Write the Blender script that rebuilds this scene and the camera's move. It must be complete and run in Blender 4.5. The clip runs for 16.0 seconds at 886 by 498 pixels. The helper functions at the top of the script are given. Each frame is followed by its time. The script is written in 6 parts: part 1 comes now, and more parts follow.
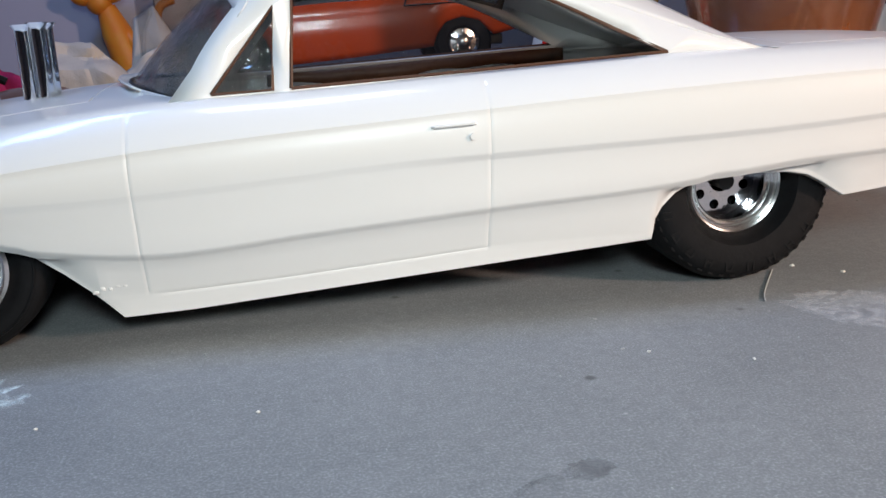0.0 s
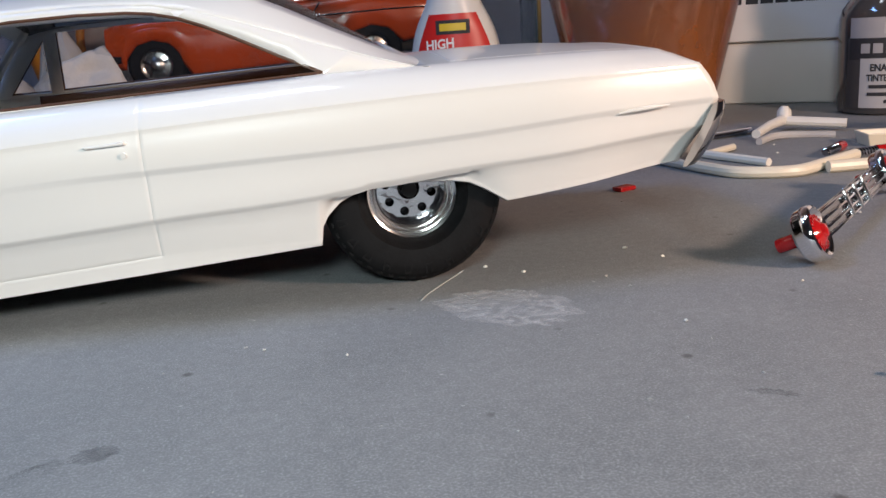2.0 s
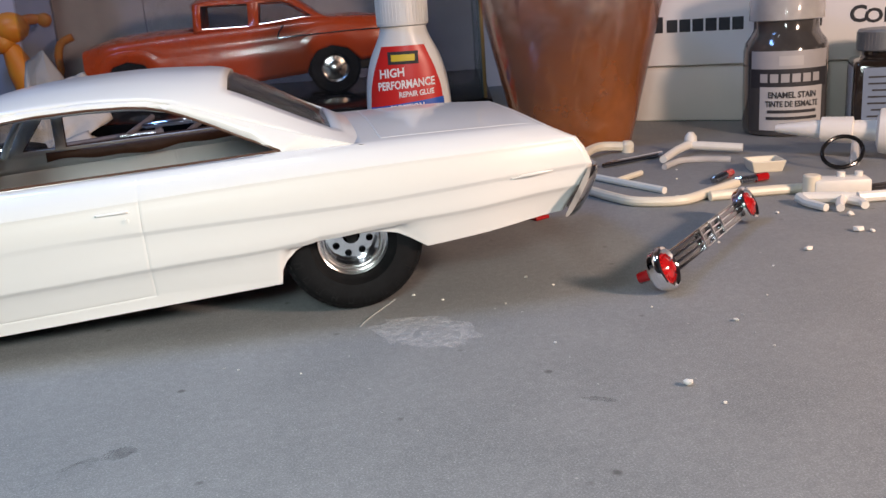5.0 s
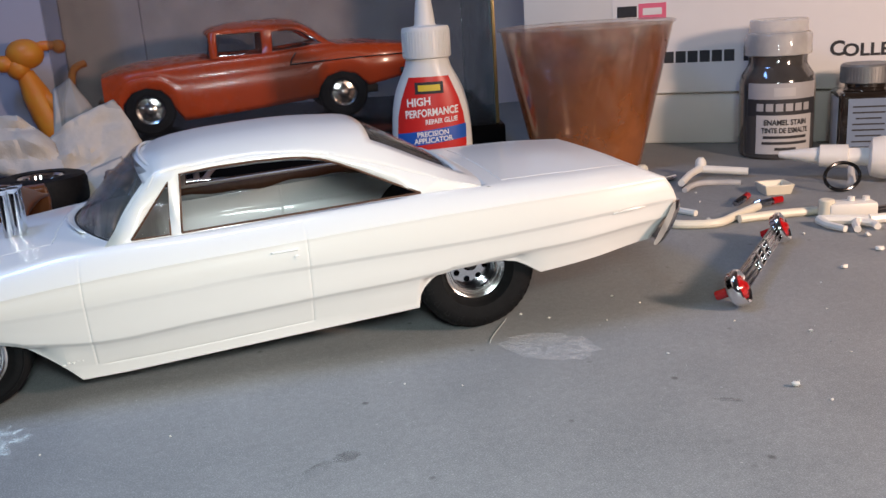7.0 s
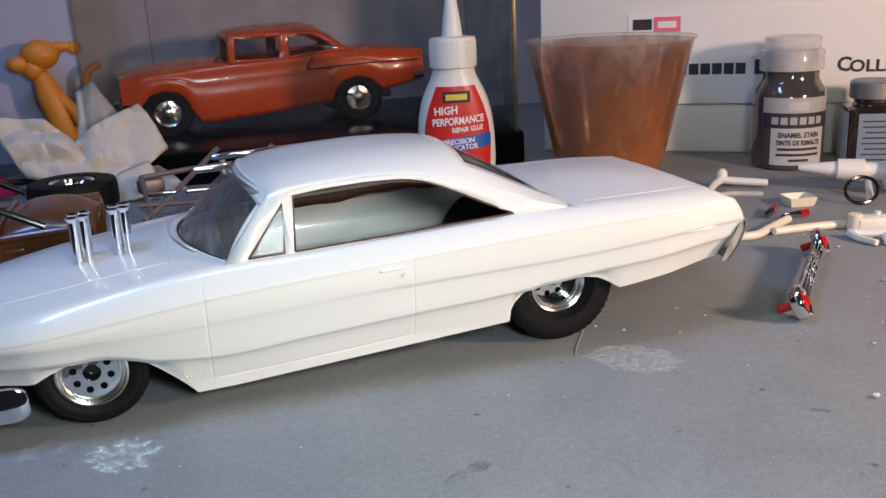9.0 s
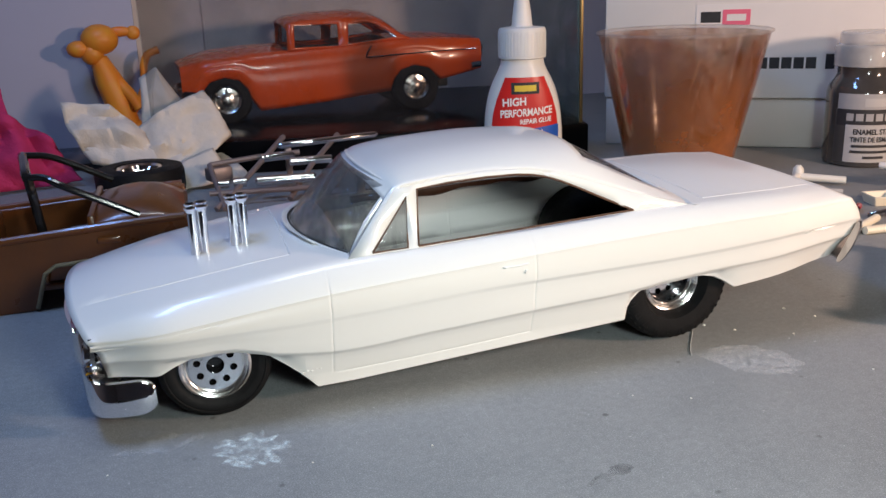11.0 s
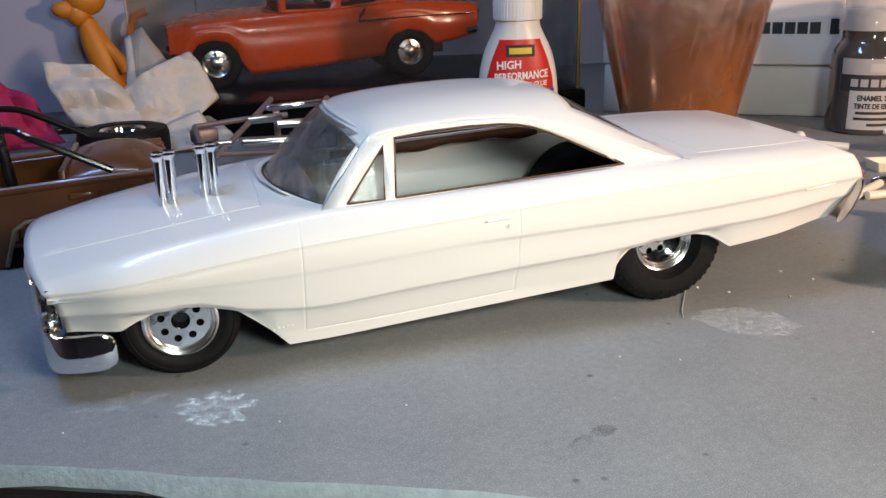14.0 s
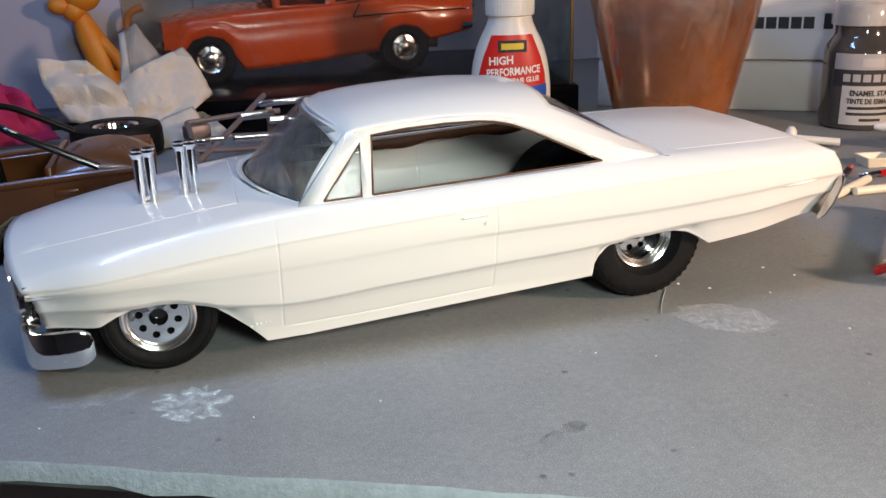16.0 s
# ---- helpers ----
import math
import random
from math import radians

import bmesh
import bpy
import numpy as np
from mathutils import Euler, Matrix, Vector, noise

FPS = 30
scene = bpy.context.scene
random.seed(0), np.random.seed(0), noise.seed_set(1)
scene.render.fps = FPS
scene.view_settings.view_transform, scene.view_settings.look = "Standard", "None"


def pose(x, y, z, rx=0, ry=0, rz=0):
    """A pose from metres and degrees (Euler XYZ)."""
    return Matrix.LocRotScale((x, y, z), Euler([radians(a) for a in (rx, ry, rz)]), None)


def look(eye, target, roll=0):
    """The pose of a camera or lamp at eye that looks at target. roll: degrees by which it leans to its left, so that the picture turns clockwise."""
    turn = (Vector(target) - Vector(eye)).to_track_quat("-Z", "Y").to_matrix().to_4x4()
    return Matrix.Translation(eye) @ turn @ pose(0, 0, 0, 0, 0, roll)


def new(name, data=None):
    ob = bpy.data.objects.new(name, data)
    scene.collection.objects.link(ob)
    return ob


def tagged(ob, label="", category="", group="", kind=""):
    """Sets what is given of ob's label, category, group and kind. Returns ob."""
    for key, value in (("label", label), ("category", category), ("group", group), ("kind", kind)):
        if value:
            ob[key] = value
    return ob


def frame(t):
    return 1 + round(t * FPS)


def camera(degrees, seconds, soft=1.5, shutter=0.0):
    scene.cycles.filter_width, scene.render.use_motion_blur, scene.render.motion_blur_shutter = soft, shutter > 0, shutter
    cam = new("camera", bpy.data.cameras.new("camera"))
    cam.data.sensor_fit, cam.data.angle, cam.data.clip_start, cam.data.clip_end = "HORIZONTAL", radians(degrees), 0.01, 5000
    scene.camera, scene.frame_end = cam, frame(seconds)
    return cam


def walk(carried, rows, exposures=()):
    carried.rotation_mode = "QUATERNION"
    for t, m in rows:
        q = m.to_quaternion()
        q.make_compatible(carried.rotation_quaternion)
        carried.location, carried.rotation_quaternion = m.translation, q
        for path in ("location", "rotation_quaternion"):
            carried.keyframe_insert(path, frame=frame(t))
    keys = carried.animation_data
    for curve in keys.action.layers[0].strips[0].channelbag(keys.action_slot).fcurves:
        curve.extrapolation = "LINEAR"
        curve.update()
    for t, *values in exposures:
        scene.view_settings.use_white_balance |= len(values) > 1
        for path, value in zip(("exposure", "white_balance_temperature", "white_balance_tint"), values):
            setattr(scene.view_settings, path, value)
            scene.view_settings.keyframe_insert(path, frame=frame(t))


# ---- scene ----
MM = 0.001
cam = camera(53.05, 16.0)
# seconds, place in millimetres, turn in degrees
ROWS = [
    (0.0, 27.26, -131.20, 44.87, 75.541, 2.394, -9.635),
    (0.5, 37.32, -132.07, 49.17, 75.404, 2.675, -8.884),
    (1.0, 50.92, -138.80, 50.64, 75.713, 2.852, -9.147),
    (1.5, 64.72, -144.26, 47.28, 75.724, 3.298, -8.524),
    (2.0, 82.72, -151.23, 45.69, 75.601, 3.807, -8.617),
    (2.5, 96.01, -158.18, 50.58, 74.983, 3.997, -7.823),
    (3.0, 105.04, -159.95, 55.48, 74.902, 3.932, -7.541),
    (3.5, 106.66, -167.10, 57.83, 74.698, 4.152, -7.471),
    (6.0, 62.05, -205.50, 80.15, 74.343, 3.763, -13.084),
    (6.5, 49.77, -209.71, 85.88, 74.546, 3.662, -13.901),
    (7.0, 36.96, -209.55, 84.42, 74.343, 3.802, -15.054),
    (7.5, 22.10, -212.36, 86.83, 74.095, 3.654, -16.599),
    (8.0, 13.04, -215.36, 90.80, 74.060, 3.393, -17.720),
    (8.5, 5.64, -210.04, 92.59, 73.958, 3.273, -18.054),
    (9.0, 0.84, -209.25, 96.13, 73.682, 2.774, -17.702),
    (9.5, -6.55, -210.05, 96.34, 73.303, 2.334, -17.264),
    (10.0, -19.10, -205.64, 98.12, 73.166, 2.309, -17.101),
    (12.5, -25.46, -192.40, 95.36, 72.448, 1.702, -16.107),
    (13.0, -23.79, -190.85, 91.86, 72.140, 1.785, -16.032),
    (13.5, -19.52, -190.71, 88.32, 71.808, 1.749, -16.254),
    (14.0, -16.77, -191.07, 88.70, 71.675, 1.682, -16.402),
    (14.5, -14.92, -189.82, 91.65, 71.582, 1.629, -16.398),
    (15.0, -11.84, -195.76, 92.45, 71.491, 1.703, -16.347),
    (15.5, -12.61, -193.61, 93.85, 71.515, 1.678, -16.331),
    (16.0, -10.52, -193.71, 89.35, 71.321, 1.828, -16.051),
]
EXPOSURES = [(0.0, 0.04, 6100, 11), (2.0, -0.05, 6150, 11), (3.5, 0.07, 6200, 11), (6.5, 0.08, 6250, 11), (10.0, 0.12, 6300, 11), (13.0, 0.25, 6800, 10), (16.0, 0.25, 6800, 10)]
walk(cam, [(t, pose(x * MM, y * MM, z * MM, rx, ry, rz)) for t, x, y, z, rx, ry, rz in ROWS], EXPOSURES)

# ---- light: dim room, a blue-white bench lamp and a lamp overhead, an added fill in front, a warm lamp to the right ----
world = bpy.data.worlds.new("room")
scene.world = world
world.use_nodes = True
world.node_tree.nodes["Background"].inputs[0].default_value = (0.75, 0.72, 0.8, 1)
world.node_tree.nodes["Background"].inputs[1].default_value = 0.01


def lamp(name, eye, target, size, watts, colour, spread=180):
    data = bpy.data.lights.new(name, "AREA")
    data.shape, data.size, data.size_y = "RECTANGLE", size[0] * MM, size[1] * MM
    data.energy, data.color, data.spread = watts, colour, radians(spread)
    ob = new(name, data)
    ob.matrix_world = look([c * MM for c in eye], [c * MM for c in target])
    return ob


lamp("bench_lamp", (-150, 60, 430), (-40, 0, 0), (170, 50), 0.82, (0.25, 0.47, 1.0))
lamp("overhead_lamp", (10, 35, 560), (30, -10, 0), (160, 50), 0.38, (0.86, 0.94, 1.0))
# added fill with no known source: brightens the near side and the cabin
lamp("front_fill", (50, -235, 122), (40, 10, 25), (45, 45), 0.19, (0.88, 1.0, 0.96), 120)
lamp("warm_lamp", (363, -213, 141), (215, 70, 25), (36, 36), 1.30, (1.0, 0.70, 0.52))


# ---- materials ----
def material(name, colour, rough=0.5, metal=0.0, grain=0.0, scale=200.0, bump=0.0, bump_scale=600.0, coat=0.0, tint=None, spec=0.5, sub=0.0):
    m = bpy.data.materials.new(name)
    m.use_nodes = True
    nt = m.node_tree
    b = nt.nodes["Principled BSDF"]
    b.inputs["Roughness"].default_value = rough
    b.inputs["Metallic"].default_value = metal
    b.inputs["Coat Weight"].default_value = coat
    b.inputs["Coat Roughness"].default_value = 0.08
    b.inputs["Specular IOR Level"].default_value = spec
    b.inputs["Base Color"].default_value = (*colour, 1)
    if sub:
        b.inputs["Subsurface Weight"].default_value = sub
        b.inputs["Subsurface Radius"].default_value = (0.002, 0.0018, 0.0015)
        b.inputs["Subsurface Scale"].default_value = 1.0
    co = nt.nodes.new("ShaderNodeTexCoord")
    if grain:
        n1 = nt.nodes.new("ShaderNodeTexNoise")
        n1.inputs["Scale"].default_value, n1.inputs["Detail"].default_value = scale, 6
        n2 = nt.nodes.new("ShaderNodeTexNoise")
        n2.inputs["Scale"].default_value, n2.inputs["Detail"].default_value = scale / 9, 4
        nt.links.new(co.outputs["Object"], n1.inputs["Vector"])
        nt.links.new(co.outputs["Object"], n2.inputs["Vector"])
        add = nt.nodes.new("ShaderNodeMath")
        add.operation = "ADD"
        nt.links.new(n1.outputs["Fac"], add.inputs[0])
        nt.links.new(n2.outputs["Fac"], add.inputs[1])
        ramp = nt.nodes.new("ShaderNodeMapRange")
        ramp.inputs[1].default_value, ramp.inputs[2].default_value = 0.65, 1.35
        nt.links.new(add.outputs[0], ramp.inputs[0])
        mix = nt.nodes.new("ShaderNodeMix")
        mix.data_type = "RGBA"
        other = tint or tuple(c * (1 - grain) for c in colour)
        mix.inputs["A"].default_value, mix.inputs["B"].default_value = (*other, 1), (*colour, 1)
        nt.links.new(ramp.outputs[0], mix.inputs["Factor"])
        nt.links.new(mix.outputs["Result"], b.inputs["Base Color"])
        rr = nt.nodes.new("ShaderNodeMapRange")
        rr.inputs[3].default_value, rr.inputs[4].default_value = min(1, rough * 1.2), rough * 0.85
        nt.links.new(ramp.outputs[0], rr.inputs[0])
        nt.links.new(rr.outputs[0], b.inputs["Roughness"])
    if bump:
        n3 = nt.nodes.new("ShaderNodeTexNoise")
        n3.inputs["Scale"].default_value, n3.inputs["Detail"].default_value = bump_scale, 5
        nt.links.new(co.outputs["Object"], n3.inputs["Vector"])
        bp = nt.nodes.new("ShaderNodeBump")
        bp.inputs["Strength"].default_value, bp.inputs["Distance"].default_value = bump, 0.0006
        nt.links.new(n3.outputs["Fac"], bp.inputs["Height"])
        nt.links.new(bp.outputs["Normal"], b.inputs["Normal"])
    return m


def glassy(name, colour, rough=0.03, clear=0.85, grain=0.0):
    """Thin clear plastic: light goes straight through, with a gloss on it and a little haze."""
    m = bpy.data.materials.new(name)
    m.use_nodes = True
    nt = m.node_tree
    b = nt.nodes["Principled BSDF"]
    b.inputs["Base Color"].default_value = (*colour, 1)
    b.inputs["Roughness"].default_value = rough
    tr = nt.nodes.new("ShaderNodeBsdfTransparent")
    tr.inputs[0].default_value = (*[0.86 + 0.14 * c for c in colour], 1)
    mix = nt.nodes.new("ShaderNodeMixShader")
    mix.inputs[0].default_value = clear
    nt.links.new(b.outputs[0], mix.inputs[1])
    nt.links.new(tr.outputs[0], mix.inputs[2])
    nt.links.new(mix.outputs[0], nt.nodes["Material Output"].inputs[0])
    if grain:
        co = nt.nodes.new("ShaderNodeTexCoord")
        n = nt.nodes.new("ShaderNodeTexNoise")
        n.inputs["Scale"].default_value, n.inputs["Detail"].default_value = 60, 6
        nt.links.new(co.outputs["Object"], n.inputs["Vector"])
        mr = nt.nodes.new("ShaderNodeMapRange")
        mr.inputs[1].default_value, mr.inputs[2].default_value = 0.35, 0.65
        mr.inputs[3].default_value, mr.inputs[4].default_value = max(0, clear - grain), min(1, clear + grain)
        nt.links.new(n.outputs["Fac"], mr.inputs[0])
        nt.links.new(mr.outputs[0], mix.inputs[0])
    return m


def streaked(name, colour, clear):
    """Clear plastic with long smears of glue haze and a wavy gloss."""
    m = glassy(name, colour, 0.04, clear)
    nt = m.node_tree
    b = nt.nodes["Principled BSDF"]
    co, mp, n, w, mr, bp = [nt.nodes.new("ShaderNode" + k) for k in ("TexCoord", "Mapping", "TexNoise", "TexNoise", "MapRange", "Bump")]
    mp.inputs["Rotation"].default_value = (0, radians(-28), radians(10))
    mp.inputs["Scale"].default_value = (420, 160, 45)
    n.inputs["Scale"].default_value, n.inputs["Detail"].default_value = 1.0, 5
    w.inputs["Scale"].default_value, w.inputs["Detail"].default_value = 190, 3
    nt.links.new(co.outputs["Object"], mp.inputs["Vector"])
    nt.links.new(mp.outputs["Vector"], n.inputs["Vector"])
    nt.links.new(co.outputs["Object"], w.inputs["Vector"])
    mr.inputs[1].default_value, mr.inputs[2].default_value = 0.36, 0.70
    mr.inputs[3].default_value, mr.inputs[4].default_value = clear + 0.14, clear - 0.22
    nt.links.new(n.outputs["Fac"], mr.inputs[0])
    mix = [k for k in nt.nodes if k.bl_idname == "ShaderNodeMixShader"][0]
    nt.links.new(mr.outputs[0], mix.inputs[0])
    bp.inputs["Strength"].default_value, bp.inputs["Distance"].default_value = 1.0, 0.002
    nt.links.new(w.outputs["Fac"], bp.inputs["Height"])
    nt.links.new(bp.outputs["Normal"], b.inputs["Normal"])
    b.inputs["Coat Weight"].default_value = 0.6
    return m


WHITE = material("white_styrene", (0.81, 0.80, 0.775), 0.33, grain=0.012, scale=60, coat=0.65)
WHITE_RAW = material("raw_white_styrene", (0.80, 0.78, 0.72), 0.4, grain=0.08, scale=300, bump=0.05)
CREAM = material("cream_sprue", (0.78, 0.72, 0.58), 0.4, grain=0.08, scale=300)
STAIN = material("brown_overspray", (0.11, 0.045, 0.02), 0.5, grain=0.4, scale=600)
LINER = material("dark_glossy_lining", (0.05, 0.042, 0.04), 0.1, grain=0.4, scale=150, coat=0.6)
CHROME = material("chrome_plate", (0.88, 0.88, 0.9), 0.06, 1.0, grain=0.05, scale=400, bump=0.02)
WHEELCHROME = material("rippled_chrome_plate", (0.88, 0.88, 0.9), 0.08, 1.0, grain=0.05, scale=400, bump=0.35, bump_scale=260)
POLISHED = material("polished_rim", (0.86, 0.85, 0.84), 0.2, 1.0, grain=0.06, scale=400)
SATIN = material("dulled_chrome", (0.55, 0.54, 0.54), 0.1, 1.0, grain=0.15, scale=300)
DARKCHROME = material("shaded_chrome", (0.30, 0.30, 0.32), 0.18, 1.0, grain=0.2, scale=500)
RUBBER = material("tyre_rubber", (0.008, 0.008, 0.009), 0.62, grain=0.35, scale=500, bump=0.12, bump_scale=1500, spec=0.18)
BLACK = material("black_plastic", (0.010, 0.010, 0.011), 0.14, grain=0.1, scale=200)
MATTBLACK = material("flat_black_plastic", (0.018, 0.018, 0.018), 0.6, grain=0.3, scale=300)
CASEBASE = material("black_case_base", (0.006, 0.006, 0.007), 0.2, grain=0.3, scale=60, spec=0.06)
SMOKE = glassy("smoked_window", (0.05, 0.045, 0.042), 0.03, 0.58, 0.10)
SCREEN = streaked("smeared_clear_styrene", (0.10, 0.11, 0.115), 0.66)
TEALPANE = glassy("greenish_acrylic", (0.10, 0.20, 0.21), 0.05, 0.62, 0.12)
CLEAR = glassy("clear_acrylic", (0.09, 0.085, 0.09), 0.05, 0.93, 0.03)
ORANGE = material("orange_enamel", (0.72, 0.088, 0.012), 0.26, grain=0.12, scale=160, coat=0.4)
BROWN = material("brown_enamel", (0.17, 0.052, 0.011), 0.3, grain=0.35, scale=120, bump=0.1, coat=0.4)
RED = material("red_clear_plastic", (0.45, 0.01, 0.012), 0.12, grain=0.2, scale=500, coat=0.5)
AMBER = material("amber_lens", (0.8, 0.35, 0.02), 0.15, grain=0.2, scale=500)
PAPER = material("white_paper", (0.84, 0.81, 0.79), 0.75, grain=0.04, scale=90, bump=0.03)
CARD = material("white_card_box", (0.86, 0.82, 0.77), 0.6, grain=0.06, scale=60, bump=0.03)
TISSUE = material("paper_towel", (0.70, 0.60, 0.50), 0.9, grain=0.12, scale=250, bump=0.5, bump_scale=700)
INK = material("black_ink", (0.03, 0.03, 0.035), 0.6, grain=0.2, scale=300)
GLUEWHITE = material("white_polythene", (0.80, 0.78, 0.74), 0.35, grain=0.03, scale=100, bump=0.03, sub=0.15)
LABELRED = material("red_label", (0.62, 0.022, 0.018), 0.35, grain=0.08, scale=200)
LABELBLUE = material("blue_label", (0.02, 0.10, 0.45), 0.35, grain=0.08, scale=200)
YELLOW = material("yellow_print", (0.75, 0.55, 0.03), 0.4, grain=0.1, scale=300)
PINKCLOTH = material("magenta_cloth", (0.52, 0.025, 0.12), 0.9, grain=0.3, scale=150, bump=0.5, bump_scale=900)
GREYLABEL = material("silver_label", (0.42, 0.41, 0.42), 0.35, 0.0, grain=0.1, scale=200)
PALELABEL = material("pale_label", (0.50, 0.49, 0.49), 0.5, grain=0.06, scale=200)
BLUELABEL = material("pale_blue_label", (0.20, 0.26, 0.36), 0.5, grain=0.1, scale=200)
JARPAINT = material("dark_stain_liquid", (0.025, 0.018, 0.014), 0.12, grain=0.3, scale=80, coat=0.8)
JARGLASS = material("smoky_jar_glass", (0.085, 0.08, 0.078), 0.1, grain=0.5, scale=70, coat=0.7)
CAPGREY = material("grey_metal_cap", (0.30, 0.30, 0.30), 0.4, 0.6, grain=0.15, scale=300)
CAPCLEAR = glassy("clear_cap", (0.72, 0.70, 0.68), 0.08, 0.45, 0.1)
TOYORANGE = material("toy_orange", (0.78, 0.17, 0.02), 0.45, grain=0.2, scale=120, tint=(0.72, 0.34, 0.03))
GOLD = material("brass_edge", (0.35, 0.24, 0.10), 0.35, 0.7, grain=0.3, scale=200)
PINKPRINT = material("pink_print", (0.85, 0.16, 0.26), 0.6, grain=0.05, scale=200)
DUST = material("white_dust", (0.46, 0.48, 0.48), 0.9, grain=0.2, scale=900)


def mat_table():
    """Grey work mat: speckled, with pale dust, fine scratches and stains."""
    m = bpy.data.materials.new("grey_work_mat")
    m.use_nodes = True
    nt = m.node_tree
    b = nt.nodes["Principled BSDF"]
    co = nt.nodes.new("ShaderNodeTexCoord")

    def noise_node(scale, detail=6, rough=0.6):
        n = nt.nodes.new("ShaderNodeTexNoise")
        n.inputs["Scale"].default_value, n.inputs["Detail"].default_value, n.inputs["Roughness"].default_value = scale, detail, rough
        nt.links.new(co.outputs["Object"], n.inputs["Vector"])
        return n.outputs["Fac"]

    def remap(src, a, b_, c=0.0, d=1.0):
        n = nt.nodes.new("ShaderNodeMapRange")
        for i, v in enumerate((a, b_, c, d)):
            n.inputs[i + 1].default_value = v
        nt.links.new(src, n.inputs[0])
        return n.outputs[0]

    def mixed(fac, a, bb):
        n = nt.nodes.new("ShaderNodeMix")
        n.data_type = "RGBA"
        nt.links.new(fac, n.inputs["Factor"])
        for key, v in (("A", a), ("B", bb)):
            if isinstance(v, tuple):
                n.inputs[key].default_value = (*v, 1)
            else:
                nt.links.new(v, n.inputs[key])
        return n.outputs["Result"]

    base = mixed(remap(noise_node(38), 0.35, 0.65), (0.190, 0.200, 0.206), (0.240, 0.250, 0.255))
    base = mixed(remap(noise_node(2800, 6, 0.7), 0.46, 0.69), base, (0.40, 0.42, 0.425))
    base = mixed(remap(noise_node(520, 5, 0.65), 0.34, 0.68, 0.0, 0.40), base, (0.135, 0.142, 0.147))
    base = mixed(remap(noise_node(1300, 3, 0.6), 0.60, 0.76, 0.0, 0.35), base, (0.36, 0.37, 0.37))
    vor = nt.nodes.new("ShaderNodeTexVoronoi")
    vor.inputs["Scale"].default_value = 260
    nt.links.new(co.outputs["Object"], vor.inputs["Vector"])
    gate = nt.nodes.new("ShaderNodeMath")
    gate.operation = "MULTIPLY"
    nt.links.new(remap(vor.outputs["Distance"], 0.10, 0.03), gate.inputs[0])
    nt.links.new(remap(noise_node(90, 3), 0.56, 0.64), gate.inputs[1])
    base = mixed(gate.outputs[0], base, (0.42, 0.42, 0.42))
    vor2 = nt.nodes.new("ShaderNodeTexVoronoi")
    vor2.inputs["Scale"].default_value = 70
    nt.links.new(co.outputs["Object"], vor2.inputs["Vector"])
    base = mixed(remap(vor2.outputs["Distance"], 0.07, 0.03, 0, 0.7), base, (0.06, 0.058, 0.058))
    nt.links.new(base, b.inputs["Base Color"])
    b.inputs["Roughness"].default_value = 0.62
    bp = nt.nodes.new("ShaderNodeBump")
    bp.inputs["Strength"].default_value, bp.inputs["Distance"].default_value = 0.012, 0.0001
    nt.links.new(noise_node(4200, 8, 0.75), bp.inputs["Height"])
    nt.links.new(bp.outputs["Normal"], b.inputs["Normal"])
    return m


def mat_patch(name, colour, cover, scale=300.0):
    """A mark on the mat that thins out towards its rim: colour over clear, broken by noise."""
    m = bpy.data.materials.new(name)
    m.use_nodes = True
    nt = m.node_tree
    b = nt.nodes["Principled BSDF"]
    b.inputs["Base Color"].default_value, b.inputs["Roughness"].default_value = (*colour, 1), 0.8
    tr = nt.nodes.new("ShaderNodeBsdfTransparent")
    mix = nt.nodes.new("ShaderNodeMixShader")
    nt.links.new(tr.outputs[0], mix.inputs[1])
    nt.links.new(b.outputs[0], mix.inputs[2])
    nt.links.new(mix.outputs[0], nt.nodes["Material Output"].inputs[0])
    co = nt.nodes.new("ShaderNodeTexCoord")
    n = nt.nodes.new("ShaderNodeTexNoise")
    n.inputs["Scale"].default_value, n.inputs["Detail"].default_value, n.inputs["Roughness"].default_value = scale, 6, 0.65
    nt.links.new(co.outputs["Object"], n.inputs["Vector"])
    uv = nt.nodes.new("ShaderNodeAttribute")
    uv.attribute_name = "fade"
    mu = nt.nodes.new("ShaderNodeMath")
    mu.operation = "MULTIPLY"
    mr = nt.nodes.new("ShaderNodeMapRange")
    mr.inputs[1].default_value, mr.inputs[2].default_value = 0.42, 0.68
    mr.inputs[4].default_value = cover
    nt.links.new(n.outputs["Fac"], mr.inputs[0])
    nt.links.new(mr.outputs[0], mu.inputs[0])
    nt.links.new(uv.outputs["Fac"], mu.inputs[1])
    nt.links.new(mu.outputs[0], mix.inputs[0])
    return m


MAT = mat_table()

# ---- mesh helpers: all lengths in millimetres ----
ORIGIN = {}


def thing(name, at, label, category, group="", kind=""):
    ob = new(name)
    ob.empty_display_size = 0.01
    ob.location = [c * MM for c in at]
    ORIGIN[ob.name] = Vector(at)
    return tagged(ob, label, category, group, kind)


